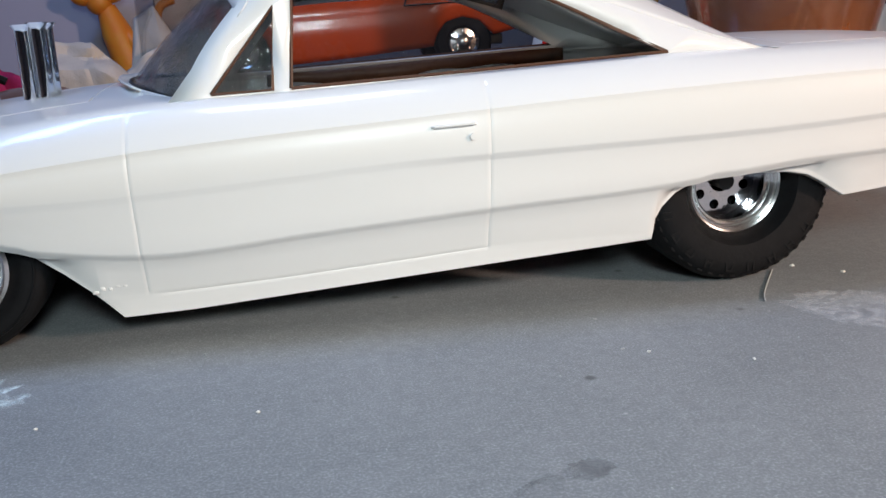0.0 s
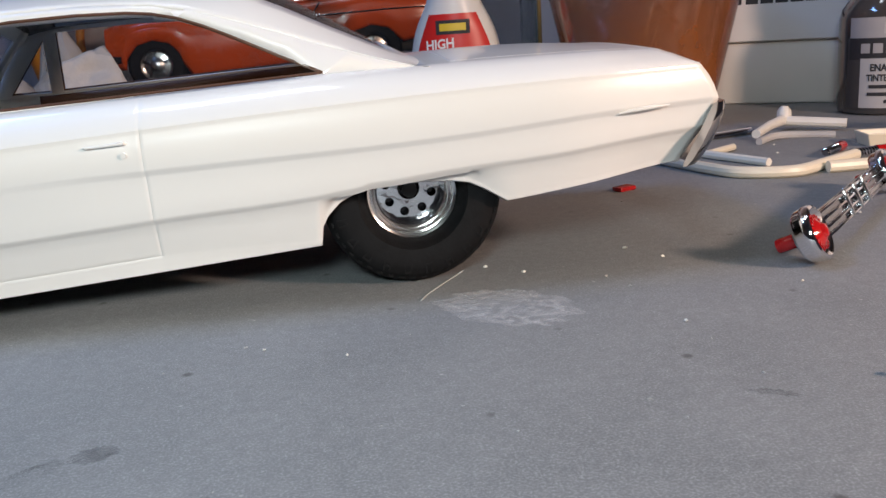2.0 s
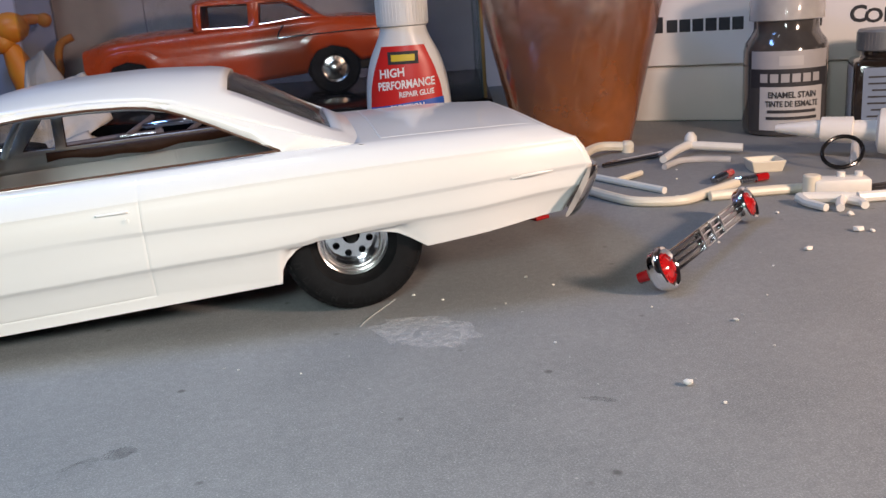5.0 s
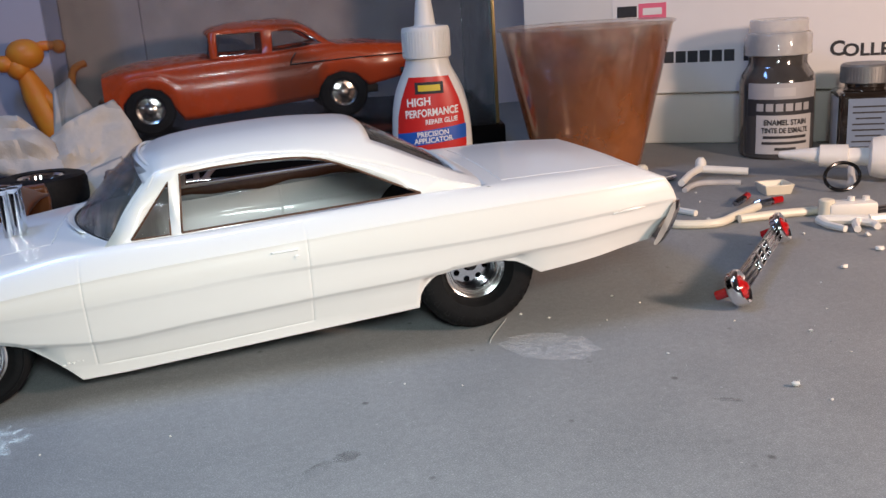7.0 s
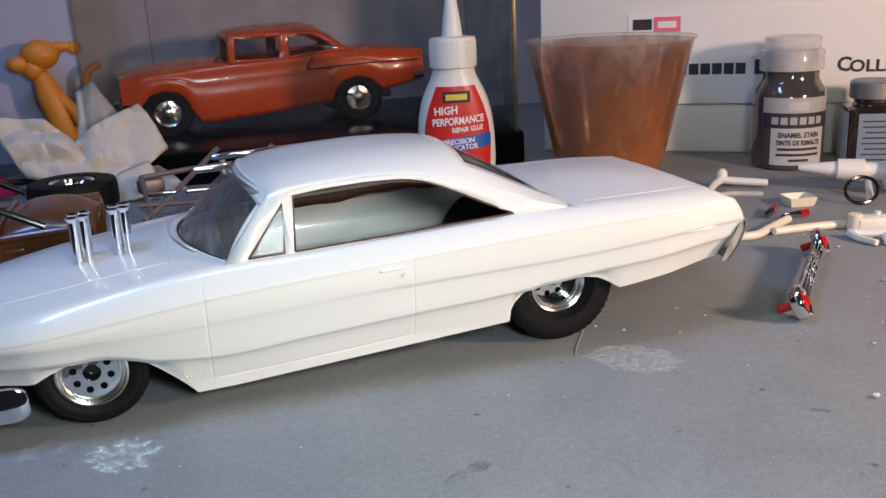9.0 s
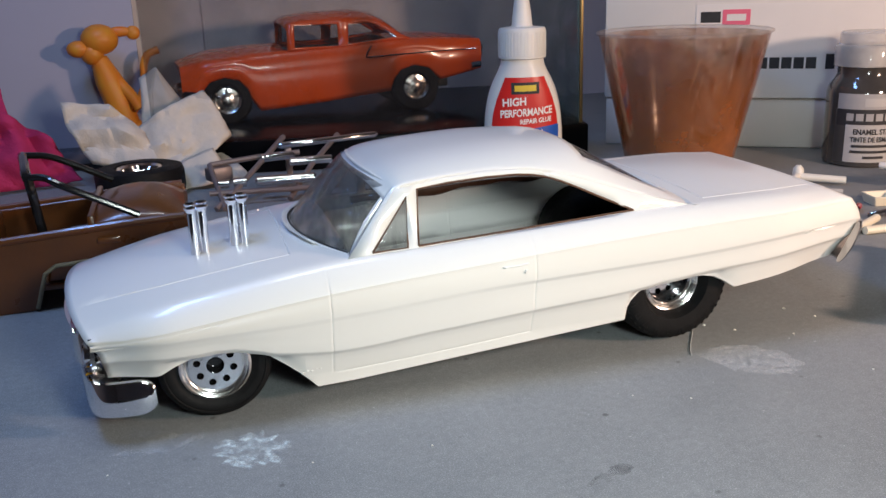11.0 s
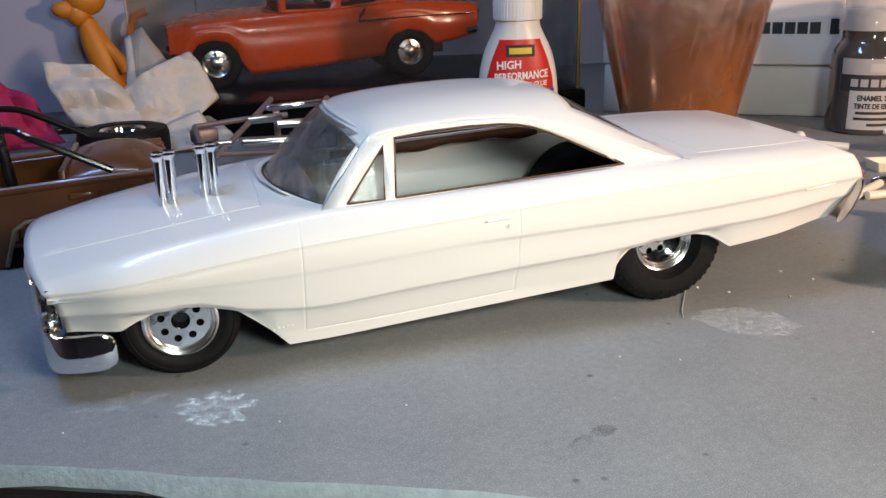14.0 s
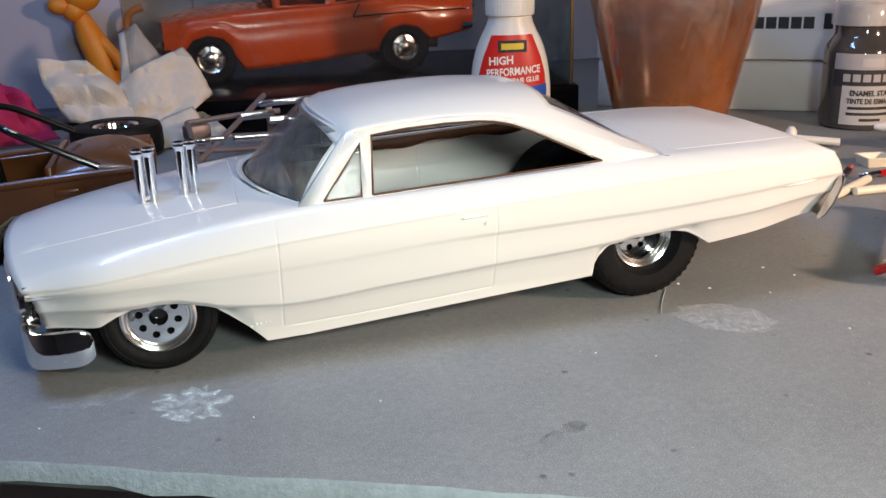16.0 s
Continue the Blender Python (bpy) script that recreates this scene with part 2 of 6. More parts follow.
def part(name, bm, mat, parent=None, label="", smooth=35.0, thick=0.0, bevel=0.0):
    """Links bm (world millimetres) as one mesh object, under parent if there is one."""
    o = ORIGIN[parent.name] if parent else Vector((0, 0, 0))
    bmesh.ops.transform(bm, matrix=Matrix.Scale(MM, 4) @ Matrix.Translation(-o), verts=bm.verts)
    me = bpy.data.meshes.new(name)
    bm.to_mesh(me)
    bm.free()
    me.materials.append(mat)
    if smooth:
        me.shade_smooth()
        me.set_sharp_from_angle(angle=radians(smooth))
    ob = new(name, me)
    if parent:
        ob.parent = parent
    ORIGIN[ob.name] = o
    if thick:
        md = ob.modifiers.new("thickness", "SOLIDIFY")
        md.thickness, md.offset = thick * MM, -1
    if bevel:
        md = ob.modifiers.new("edge", "BEVEL")
        md.width, md.segments, md.limit_method = bevel * MM, 2, "ANGLE"
    if label:
        ob["label"] = label
    return ob


def solo(name, bm, mat, at, label, category, group="", kind="", **kw):
    """One mesh that is a thing by itself, with its origin at its base."""
    bmesh.ops.translate(bm, vec=-Vector(at), verts=bm.verts)
    ob = part(name, bm, mat, None, **kw)
    ob.location = [c * MM for c in at]
    return tagged(ob, label, category, group, kind)


def grid_mesh(rows, closed=False, skip=None):
    """A surface through rows of points of equal length."""
    bm = bmesh.new()
    vs = [[bm.verts.new(p) for p in row] for row in rows]
    n = len(rows[0])
    for i in range(len(rows) - 1):
        for j in range(n if closed else n - 1):
            if skip and skip(i, j):
                continue
            k = (j + 1) % n
            bm.faces.new((vs[i][j], vs[i + 1][j], vs[i + 1][k], vs[i][k]))
    return bm


def lathe(profile, seg=32, caps=True):
    """Profile of (radius, height) turned round z."""
    rows = [[(r * math.cos(2 * math.pi * k / seg), r * math.sin(2 * math.pi * k / seg), h) for k in range(seg)] for r, h in profile]
    bm = grid_mesh(rows, True)
    bmesh.ops.remove_doubles(bm, verts=bm.verts, dist=1e-4)
    if caps:
        bmesh.ops.holes_fill(bm, edges=bm.edges, sides=0)
    bmesh.ops.recalc_face_normals(bm, faces=bm.faces)
    return bm


def box(sx, sy, sz, at=(0, 0, 0), rz=0.0, bev=0.0, seg=2):
    """A box that stands on at, turned by rz degrees."""
    bm = bmesh.new()
    bmesh.ops.create_cube(bm, size=1)
    bmesh.ops.transform(bm, matrix=Matrix.Translation((0, 0, 0.5)), verts=bm.verts)
    bmesh.ops.scale(bm, vec=(sx, sy, sz), verts=bm.verts)
    if bev:
        bmesh.ops.bevel(bm, geom=bm.edges[:], offset=bev, segments=seg, affect="EDGES", profile=0.5)
    bmesh.ops.transform(bm, matrix=Matrix.Translation(at) @ Matrix.Rotation(radians(rz), 4, "Z"), verts=bm.verts)
    return bm


def tube(path, radius, seg=10):
    """A round bar along a path; radius may be a list."""
    pts = [Vector(p) for p in path]
    rad = radius if isinstance(radius, (list, tuple)) else [radius] * len(pts)
    rows = []
    up = Vector((0, 0, 1))
    for i, p in enumerate(pts):
        d = (pts[min(i + 1, len(pts) - 1)] - pts[max(i - 1, 0)]).normalized()
        a = d.cross(up)
        if a.length < 0.05:
            a = d.cross(Vector((0, 1, 0)))
        a.normalize()
        b = a.cross(d)
        rows.append([p + (a * math.cos(2 * math.pi * k / seg) + b * math.sin(2 * math.pi * k / seg)) * rad[i] for k in range(seg)])
    bm = grid_mesh(rows, True)
    bmesh.ops.holes_fill(bm, edges=bm.edges, sides=0)
    bmesh.ops.recalc_face_normals(bm, faces=bm.faces)
    return bm


def smooth_path(path, steps=6):
    """Catmull-Rom through the points."""
    p = [Vector(q) for q in path]
    out = []
    for i in range(len(p) - 1):
        a, b, c, d = p[max(i - 1, 0)], p[i], p[i + 1], p[min(i + 2, len(p) - 1)]
        for k in range(steps):
            t = k / steps
            out.append(0.5 * (2 * b + (c - a) * t + (2 * a - 5 * b + 4 * c - d) * t * t + (3 * b - a - 3 * c + d) * t ** 3))
    return out + [p[-1]]


def join(*bms):
    out = bmesh.new()
    for bm in bms:
        me = bpy.data.meshes.new("tmp")
        bm.to_mesh(me)
        bm.free()
        out.from_mesh(me)
        bpy.data.meshes.remove(me)
    return out


def moved(bm, m):
    bmesh.ops.transform(bm, matrix=m, verts=bm.verts)
    return bm


def shape(outline, holes=(), depth=1.0):
    """A flat plate in x and z from an outline with holes, depth thick towards +y, standing at y = 0."""
    bm = bmesh.new()
    for loop in (outline, *holes):
        vs = [bm.verts.new((x, 0, z)) for x, z in loop]
        for i in range(len(vs)):
            bm.edges.new((vs[i], vs[(i + 1) % len(vs)]))
    bmesh.ops.triangle_fill(bm, use_beauty=True, use_dissolve=False, edges=bm.edges[:])
    bmesh.ops.recalc_face_normals(bm, faces=bm.faces)
    if depth:
        got = bmesh.ops.extrude_face_region(bm, geom=bm.faces[:])
        bmesh.ops.translate(bm, vec=(0, depth, 0), verts=[v for v in got["geom"] if isinstance(v, bmesh.types.BMVert)])
        bmesh.ops.recalc_face_normals(bm, faces=bm.faces)
    return bm


def words(name, text, size, mat, parent, m, wide=1.0, label=""):
    """Raised lettering in the built-in font; m sets it in world millimetres."""
    cu = bpy.data.curves.new(name, "FONT")
    cu.body, cu.size, cu.align_x, cu.align_y, cu.extrude = text, size, "CENTER", "CENTER", 0.03
    cu.offset = size * 0.03
    cu.resolution_u = 3
    ob = bpy.data.objects.new(name, cu)
    me = bpy.data.meshes.new_from_object(ob)
    bpy.data.objects.remove(ob)
    bm = bmesh.new()
    bm.from_mesh(me)
    bpy.data.meshes.remove(me)
    bmesh.ops.scale(bm, vec=(wide, 1, 1), verts=bm.verts)
    moved(bm, m)
    return part(name, bm, mat, parent, label, smooth=0)


def curve(pairs):
    xs, ys = zip(*pairs)
    return lambda x: float(np.interp(x, xs, ys))


def bow(pairs):
    """Smooth interpolation through pairs."""
    xs, ys = [np.array(v, float) for v in zip(*pairs)]
    d = np.gradient(ys, xs)

    def at(x):
        x = min(max(x, xs[0]), xs[-1])
        i = min(max(int(np.searchsorted(xs, x)) - 1, 0), len(xs) - 2)
        h = xs[i + 1] - xs[i]
        t = (x - xs[i]) / h
        return float((2 * t ** 3 - 3 * t ** 2 + 1) * ys[i] + (t ** 3 - 2 * t ** 2 + t) * h * d[i] + (-2 * t ** 3 + 3 * t ** 2) * ys[i + 1] + (t ** 3 - t ** 2) * h * d[i + 1])
    return at


def ease(a, b, x):
    t = min(max((x - a) / (b - a), 0.0), 1.0)
    return t * t * (3 - 2 * t)


# ---- bench ----
EDGE_A, EDGE_B = Vector((-53.6, -28.4, 0)), Vector((23.8, -64.2, 0))
EDGE_U = (EDGE_B - EDGE_A).normalized()
EDGE_N = Vector((-EDGE_U.y, EDGE_U.x, 0))


def work_mat():
    """The grey board: flat top, ragged rounded front edge that shows its pale core."""
    s = [-400 + 9 * k for k in range(100)]
    rng = random.Random(4)
    top, lip, low, under = [], [], [], []
    for v in s:
        w = 0.35 * math.sin(v * 0.11) + 0.25 * math.sin(v * 0.31 + 1) + rng.uniform(-0.15, 0.15)
        p = EDGE_A + EDGE_U * v
        top.append(p + EDGE_N * w)
        lip.append(p - EDGE_N * (0.6 - w) + Vector((0, 0, -0.35)))
        low.append(p - EDGE_N * (2.2 - w * 2) + Vector((0, 0, -3.2 + 0.5 * w)))
        under.append(p - EDGE_N * (1.2 - w) + Vector((0, 0, -4.4)))
    back = [p + EDGE_N * 760 for p in top]
    board = tagged(part("work_mat", grid_mesh([back, top]), MAT, thick=0), "grey speckled hardboard work mat, dusty and scratched", "work mat", kind="structure")
    core = material("pale_board_core", (0.36, 0.42, 0.42), 0.8, grain=0.3, scale=400, bump=0.5, bump_scale=900)
    part("edge", grid_mesh([top, lip, low, under, [p + EDGE_N * 30 for p in under]]), core, board, "ragged pale green-grey edge")
    return board


BOARD = work_mat()
tagged(part("floor", box(3000, 3000, 20, (0, 300, -760)), material("dark_floor", (0.03, 0.024, 0.026), 0.7, grain=0.4, scale=5)), "dark floor below the bench", "floor", kind="structure")
WALLPAINT = material("lavender_wall", (0.84, 0.74, 0.745), 0.5, grain=0.1, scale=14, bump=0.1, bump_scale=200)
tagged(part("wall_back", box(1400, 20, 1500, (100, 500, -740)), WALLPAINT), "lavender-grey painted wall behind the bench", "wall", kind="structure")
DIM = material("dim_room_paint", (0.55, 0.52, 0.51), 0.8, grain=0.1, scale=6)
tagged(part("wall_left", box(20, 3000, 1500, (-900, -990, -740)), DIM), "plain dim wall", "wall", kind="structure")
tagged(part("wall_right", box(20, 3000, 1500, (1100, -990, -740)), DIM), "plain dim wall", "wall", kind="structure")
tagged(part("wall_front", box(2000, 20, 1500, (100, -2000, -740)), material("pale_room_paint", (0.6, 0.58, 0.57), 0.8, grain=0.05, scale=6)), "plain dim wall", "wall", kind="structure")
tagged(part("ceiling", box(2020, 2540, 20, (100, -750, 762)), DIM), "plain ceiling", "ceiling", kind="structure")


def ellipse_patch(name, at, rx, ry, turn, mat, label, z=0.05, ragged=0.25, seed=1, rim=0.6, parent=None):
    """A thin stain lying on the mat, with a fade towards its ragged rim."""
    rng = random.Random(seed)
    bm = bmesh.new()
    fade = bm.verts.layers.float.new("fade")
    rings = []
    n = 40
    wob = [1 + ragged * (rng.random() - 0.5) for _ in range(n)]
    for r, f in ((0.02, rim), (0.35, rim), (0.7, 1.0), (0.9, 0.8), (1.0, 0.0)):
        ring = []
        for k in range(n):
            a = 2 * math.pi * k / n
            w = 1 + (wob[k] - 1) * r
            x, y = rx * r * w * math.cos(a), ry * r * w * math.sin(a)
            c, s = math.cos(radians(turn)), math.sin(radians(turn))
            v = bm.verts.new((at[0] + x * c - y * s, at[1] + x * s + y * c, z))
            v[fade] = f
            ring.append(v)
        rings.append(ring)
    for i in range(4):
        for k in range(n):
            bm.faces.new((rings[i][k], rings[i + 1][k], rings[i + 1][(k + 1) % n], rings[i][(k + 1) % n]))
    bm.faces.new(rings[0])
    ob = part(name, bm, mat, BOARD, label)
    ob.visible_shadow = False
    return ob


PALESTAIN = mat_patch("pale_dried_ring", (0.56, 0.56, 0.55), 0.75, 620)
DUSTPATCH = mat_patch("white_dust_splash", (0.66, 0.76, 0.76), 1.0, 460)
DARKSTAIN = mat_patch("dark_spot_stain", (0.09, 0.09, 0.09), 0.75, 60)
ellipse_patch("dried_ring_stain", (110.5, -16), 12.8, 9.3, -42, PALESTAIN, "pale dried ring-shaped stain")
ellipse_patch("dust_splash", (-17.5, -17.5), 8.5, 7, -20, DUSTPATCH, "white dust splash", seed=3, ragged=0.6)
ellipse_patch("dust_smear", (-37, -8), 9, 4, 10, mat_patch("faint_dust", (0.45, 0.47, 0.49), 0.5, 250), "faint dust smear", seed=5, ragged=0.6)
ellipse_patch("dark_spot", (53.9, -52.6), 3.0, 2.2, 20, DARKSTAIN, "dark round spot", seed=7, rim=1.0, ragged=0.3)
ellipse_patch("wet_streak", (47, -56), 7, 1.8, 35, mat_patch("faint_dark", (0.08, 0.08, 0.08), 0.5, 200), "faint dark streak", seed=8, ragged=0.5)
ellipse_patch("dark_fleck", (134, -59), 3.2, 0.9, -30, DARKSTAIN, "dark smear", seed=9, ragged=0.7)


# ---- white model car ----
YC = 33.5
Z_BOTTOM = curve([(-60, 12.6), (-38, 12.4), (-36.3, 12.6), (-32.4, 14.5), (-27.3, 16.4), (-23, 16.9), (-18.5, 16.6), (-12.3, 15.0), (-7.4, 11.2), (-3.6, 7.9), (0, 4.0), (9.7, 4.3), (31.7, 5.8), (82.0, 9.2),
                  (82.5, 12.5), (83.6, 14.4), (85.8, 16.5), (88.5, 17.8), (91, 18.4), (98.3, 18.8), (105, 18.6), (108.5, 17.9), (111, 16.6), (115.1, 14.0), (147.9, 17.6), (160, 17.8)])
Z_LOW = bow([(-60, 17.2), (-45, 17.8), (-30, 18.2), (-20, 17.8), (-12, 16.2), (3, 14.2), (30, 15.6), (57, 17.3), (83, 18.8), (92, 19.8), (104, 21.1), (120, 22.0), (147, 24.2), (160, 24.6)])
Z_MID = bow([(-60, 20.6), (-42, 22.0), (3, 22.9), (25, 24.1), (40, 25.1), (57, 25.6), (105, 27.0), (134, 28.9), (160, 29.6)])
Z_HIGH = bow([(-60, 22.2), (-47, 23.0), (-31, 25.0), (4, 28.9), (46, 31.6), (67, 32.8), (94, 34.0), (119, 34.8), (146, 35.2), (160, 35.3)])
Z_BELT = bow([(-60, 24.2), (-50, 25.2), (-40, 28.0), (-20, 31.6), (0, 34.4), (12, 35.3), (27, 35.8), (56, 37.1), (85, 38.3), (105, 38.5), (125, 38.6), (145, 38.3), (160, 37.6)])
Z_CENTRE = bow([(-60, 26.4), (-52, 28.6), (-40, 32.0), (-24, 34.4), (0, 36.6), (12, 37.0), (98, 39.4), (120, 40.0), (140, 39.4), (160, 38.2)])
X_FRONT = curve([(6, -46.8), (12.8, -47.4), (20, -48.2), (23.4, -50.3), (26.5, -50.6), (30, -50)])
X_REAR = curve([(14, 146.6), (17.6, 148.0), (24, 152.0), (29, 154.2), (33, 152.6), (35.6, 150.7), (38.4, 145.0), (40, 143.5)])
Z_DOOR = curve([(5.5, 7.5), (23.4, 8.3), (40.5, 9.4), (54.6, 10.4)])


def car_section(x):
    """Half a cross-section of the body at x: points from the lower edge up the side and in to the centre line; y counts from the near side."""
    zb, z3, z2, z1, z5, zc = Z_BOTTOM(x), Z_LOW(x), Z_MID(x), Z_HIGH(x), Z_BELT(x), Z_CENTRE(x)
    spear = ease(-46, 0, x) * (1 - ease(38, 56, x))
    zd = max(zb + 0.6, min(Z_DOOR(x), z3 - 2.2))
    zm = lambda a, b, t: a + (b - a) * t
    z3 = max(z3, zb + 1.6)
    side = [
        (0.0 + 0.9, zb), (0.0, zb + 0.25), (-0.22, max(zb + 0.27, zd - 0.6)), (-0.3, max(zb + 0.3, zd - 0.25)), (-0.35, max(zb + 0.35, zd)), (-0.4, max(zb + 0.4, zd + 0.25)), (-0.52, max(zb + 0.45, zd + 0.6)),
        (-1.5, zm(max(zb + 0.5, zd + 0.65), z3, 0.5)), (-2.3, z3 - 1.1), (-2.7, z3 - 0.6), (-3.3, z3 - 0.05), (-3.5, z3 + 0.4),
        (-3.65, zm(z3, z2, 0.35)), (-3.95 - 0.3 * spear, zm(z3, z2, 0.6)), (-4.2 - 0.35 * spear, z2 - 1.1), (-4.4 - 0.3 * spear, z2 - 0.6), (-4.9, z2 - 0.05), (-5.05, z2 + 0.4),
        (-5.15, zm(z2, z1, 0.4)), (-4.95, zm(z2, z1, 0.72)), (-4.72, z1 - 0.8), (-4.7, z1 - 0.35), (-4.78, z1 + 0.05), (-4.55, z1 + 0.5),
        (-3.0, zm(z1, z5, 0.45)), (-1.3, zm(z1, z5, 0.78)), (0.2, z5 - 0.25), (1.4, z5 + 0.12),
    ]
    yg = 10 - 5 * ease(0, 100, x)
    tops = [2.4, 3.6, yg - 0.2, yg, yg + 0.2, 13, 17, 21, 25, 29, YC]
    top = [(y, z5 + (zc - z5) * (1 - (1 - (y - 1.4) / (YC - 1.4)) ** 1.9) + 0.15) for y in tops]
    return side, top


def car_point(x, y, z, j, nside):
    """Plan taper and raked ends."""
    taper = 5.2 * ease(-28, -52, x) ** 1.5 + 4.2 * ease(118, 152, x) ** 1.6
    yy = y + taper * (YC - y) / (YC + 5)
    f, r = ease(-30, -50, x), ease(128, 150, x)
    mid = 1 - (abs(yy - YC) / YC) ** 2
    xx = x + f * (X_FRONT(z) + 50 - 6.6 * max(mid, 0) * ease(18, 24, z)) + r * (X_REAR(z) - 150)
    return Vector((xx, yy, z))


def car_body(car):
    xs = sorted(set([-50, -48.5, -47, -45, -42.5, -40] + [-38, -37, -36.3, -35, -33.7, -32.4, -30.7, -29, -27.3, -25, -23, -20.7, -18.5, -16.4, -14.3, -12.3, -10.6, -9, -7.4, -5.5]
                    + [-3.9, -3.4, -3.2, -3.0, -2.8, -2.6, -1.2, 0, 1.5, 2.6, 3.3, 3.68, 3.9, 4.12, 4.5, 5.6, 7.5, 9.7, 10.5] + list(range(14, 54, 4)) + [54.4, 54.88, 55.1, 55.32, 55.8] + list(range(59, 80, 4))
                    + [81, 82.0, 82.2, 82.5, 83, 83.6, 84.6, 85.8, 87, 88.5, 90, 91, 93, 95.5, 98.3, 101, 103, 105, 106.4, 106.8, 107, 107.2, 107.6, 108.5, 110, 111, 113, 115.1, 117]
                    + list(range(120, 150, 3)) + [148.6, 150]))
    rows = []
    for x in xs:
        side, top = car_section(x)
        pts = []
        for j, (y, z) in enumerate(side):
            if x in (3.9, 55.1) and 5 <= j <= (28 if x == 55.1 else 27):
                y += 0.09
            if 5.5 <= x <= 55.2 and j == 4:
                y += 0.13
            pts.append(car_point(x, y, z, j, len(side)))
        for j, (y, z) in enumerate(top):
            if (j == 3 and (-46 < x < -3.0 or 107 <= x < 148)) or (j > 3 and x in (-3.0, 107)):
                z -= 0.3
            pts.append(car_point(x, y, z, j + len(side), len(side)))
        rows.append(pts)
    ns = len(car_section(0)[0])
    full = [row + [Vector((p.x, 2 * YC - p.y, p.z)) for p in reversed(row[:-1])] for row in rows]
    n = len(full[0])

    def skip(i, j):
        k = min(j, n - 2 - j)
        return k >= ns and 10.5 <= xs[i] < 101 or (k >= ns - 1 and 10.5 <= xs[i] < 81 and k < ns)
    bm = grid_mesh(full, skip=skip)
    bm.normal_update()
    bmesh.ops.recalc_face_normals(bm, faces=bm.faces)
    part("body_shell", bm, WHITE, car, "white unpainted styrene shell", smooth=36, thick=1.3)
    # tail panel
    end = full[-1]
    bm = bmesh.new()
    vs = [bm.verts.new(p + Vector((-0.8, 0, 0))) for p in end]
    bm.faces.new(vs)
    bmesh.ops.triangulate(bm, faces=bm.faces)
    part("tail_panel", bm, WHITE, car, thick=0.8)


Z_RAIL = bow([(14, 45.0), (18, 48.4), (22, 50.2), (27, 51.1), (36, 51.9), (50, 52.2), (60, 51.5), (68, 49.3), (76, 46.7), (86, 43.2), (94, 40.6), (99, 39.2), (103, 37.9), (107, 37.4)])
Z_ROOF = bow([(14, 50.4), (18, 52.1), (22, 53.4), (30, 54.9), (42, 55.9), (56, 56.4), (66, 56.0), (73, 55.4), (78, 53.5), (86, 49.2), (94, 44.6), (99, 41.4), (103, 39.5), (106, 38.4)])


def side_y(z):
    """How far the cabin's side leans in at height z."""
    return float(np.interp(z, [34, 50.5, 53], [0.58, 5.2, 7.4]))


def car_roof(car):
    xs = [16, 17, 18.5, 20, 22, 25, 29, 34, 40, 46, 52, 58, 63, 67, 70, 73, 75, 77, 79, 82, 86, 90, 94, 97, 100, 103, 106]
    us = [0, 0.03, 0.07, 0.12, 0.18, 0.26, 0.34, 0.5, 0.66, 0.82, 1.0]
    rows = []
    for x in xs:
        ze, zc = Z_RAIL(x), Z_ROOF(x)
        ye = side_y(ze) - 0.06
        low = ze - 0.5
        row = [Vector((x + 4.2 * ease(24, 16, x), side_y(low) + 0.05, low))]
        for u in us:
            y = ye + (YC - ye) * u
            z = ze + (zc - ze) * (1 - (1 - u) ** (3.4 - 0.6 * ease(66, 90, x)))
            pull = 4.2 * ease(24, 16, x) * (1 - u) ** 2
            row.append(Vector((x + pull, y, z)))
        rows.append(row + [Vector((p.x, 2 * YC - p.y, p.z)) for p in reversed(row[:-1])])
    n = len(rows[0])
    glass = lambda i, j: 75 <= xs[i] < 97 and 6 <= min(j, n - 2 - j)
    bm = grid_mesh(rows, skip=glass)
    bmesh.ops.recalc_face_normals(bm, faces=bm.faces)
    if sum(f.normal.z for f in bm.faces) < 0:
        bmesh.ops.reverse_faces(bm, faces=bm.faces)
    part("roof", bm, WHITE, car, smooth=60, thick=1.1)
    bm = grid_mesh([[p + Vector((-0.25, 0, -0.45)) for p in row] for row in rows], skip=lambda i, j: not glass(i, j))
    bmesh.ops.delete(bm, geom=[v for v in bm.verts if not v.link_faces], context="VERTS")
    part("headliner", grid_mesh([[p + Vector((0, 0, -1.7)) for p in row[2:-2]] for x, row in zip(xs, rows) if 21 < x < 74]), LINER, car, "glossy dark roof lining", thick=0.3)
    part("rear_window", bm, SMOKE, car, "smoked clear rear window", thick=0.4)


VENT = [(15.6, 35.9), (25.3, 47.9), (24.4, 36.1)]
WINDOW = [(27.0, 36.2), (28.1, 49.4), (36, 50.1), (46, 50.5), (54, 50.4), (58, 50.0), (62, 49.1), (66, 47.6), (70, 45.8), (78, 41.9), (85.0, 38.7)]


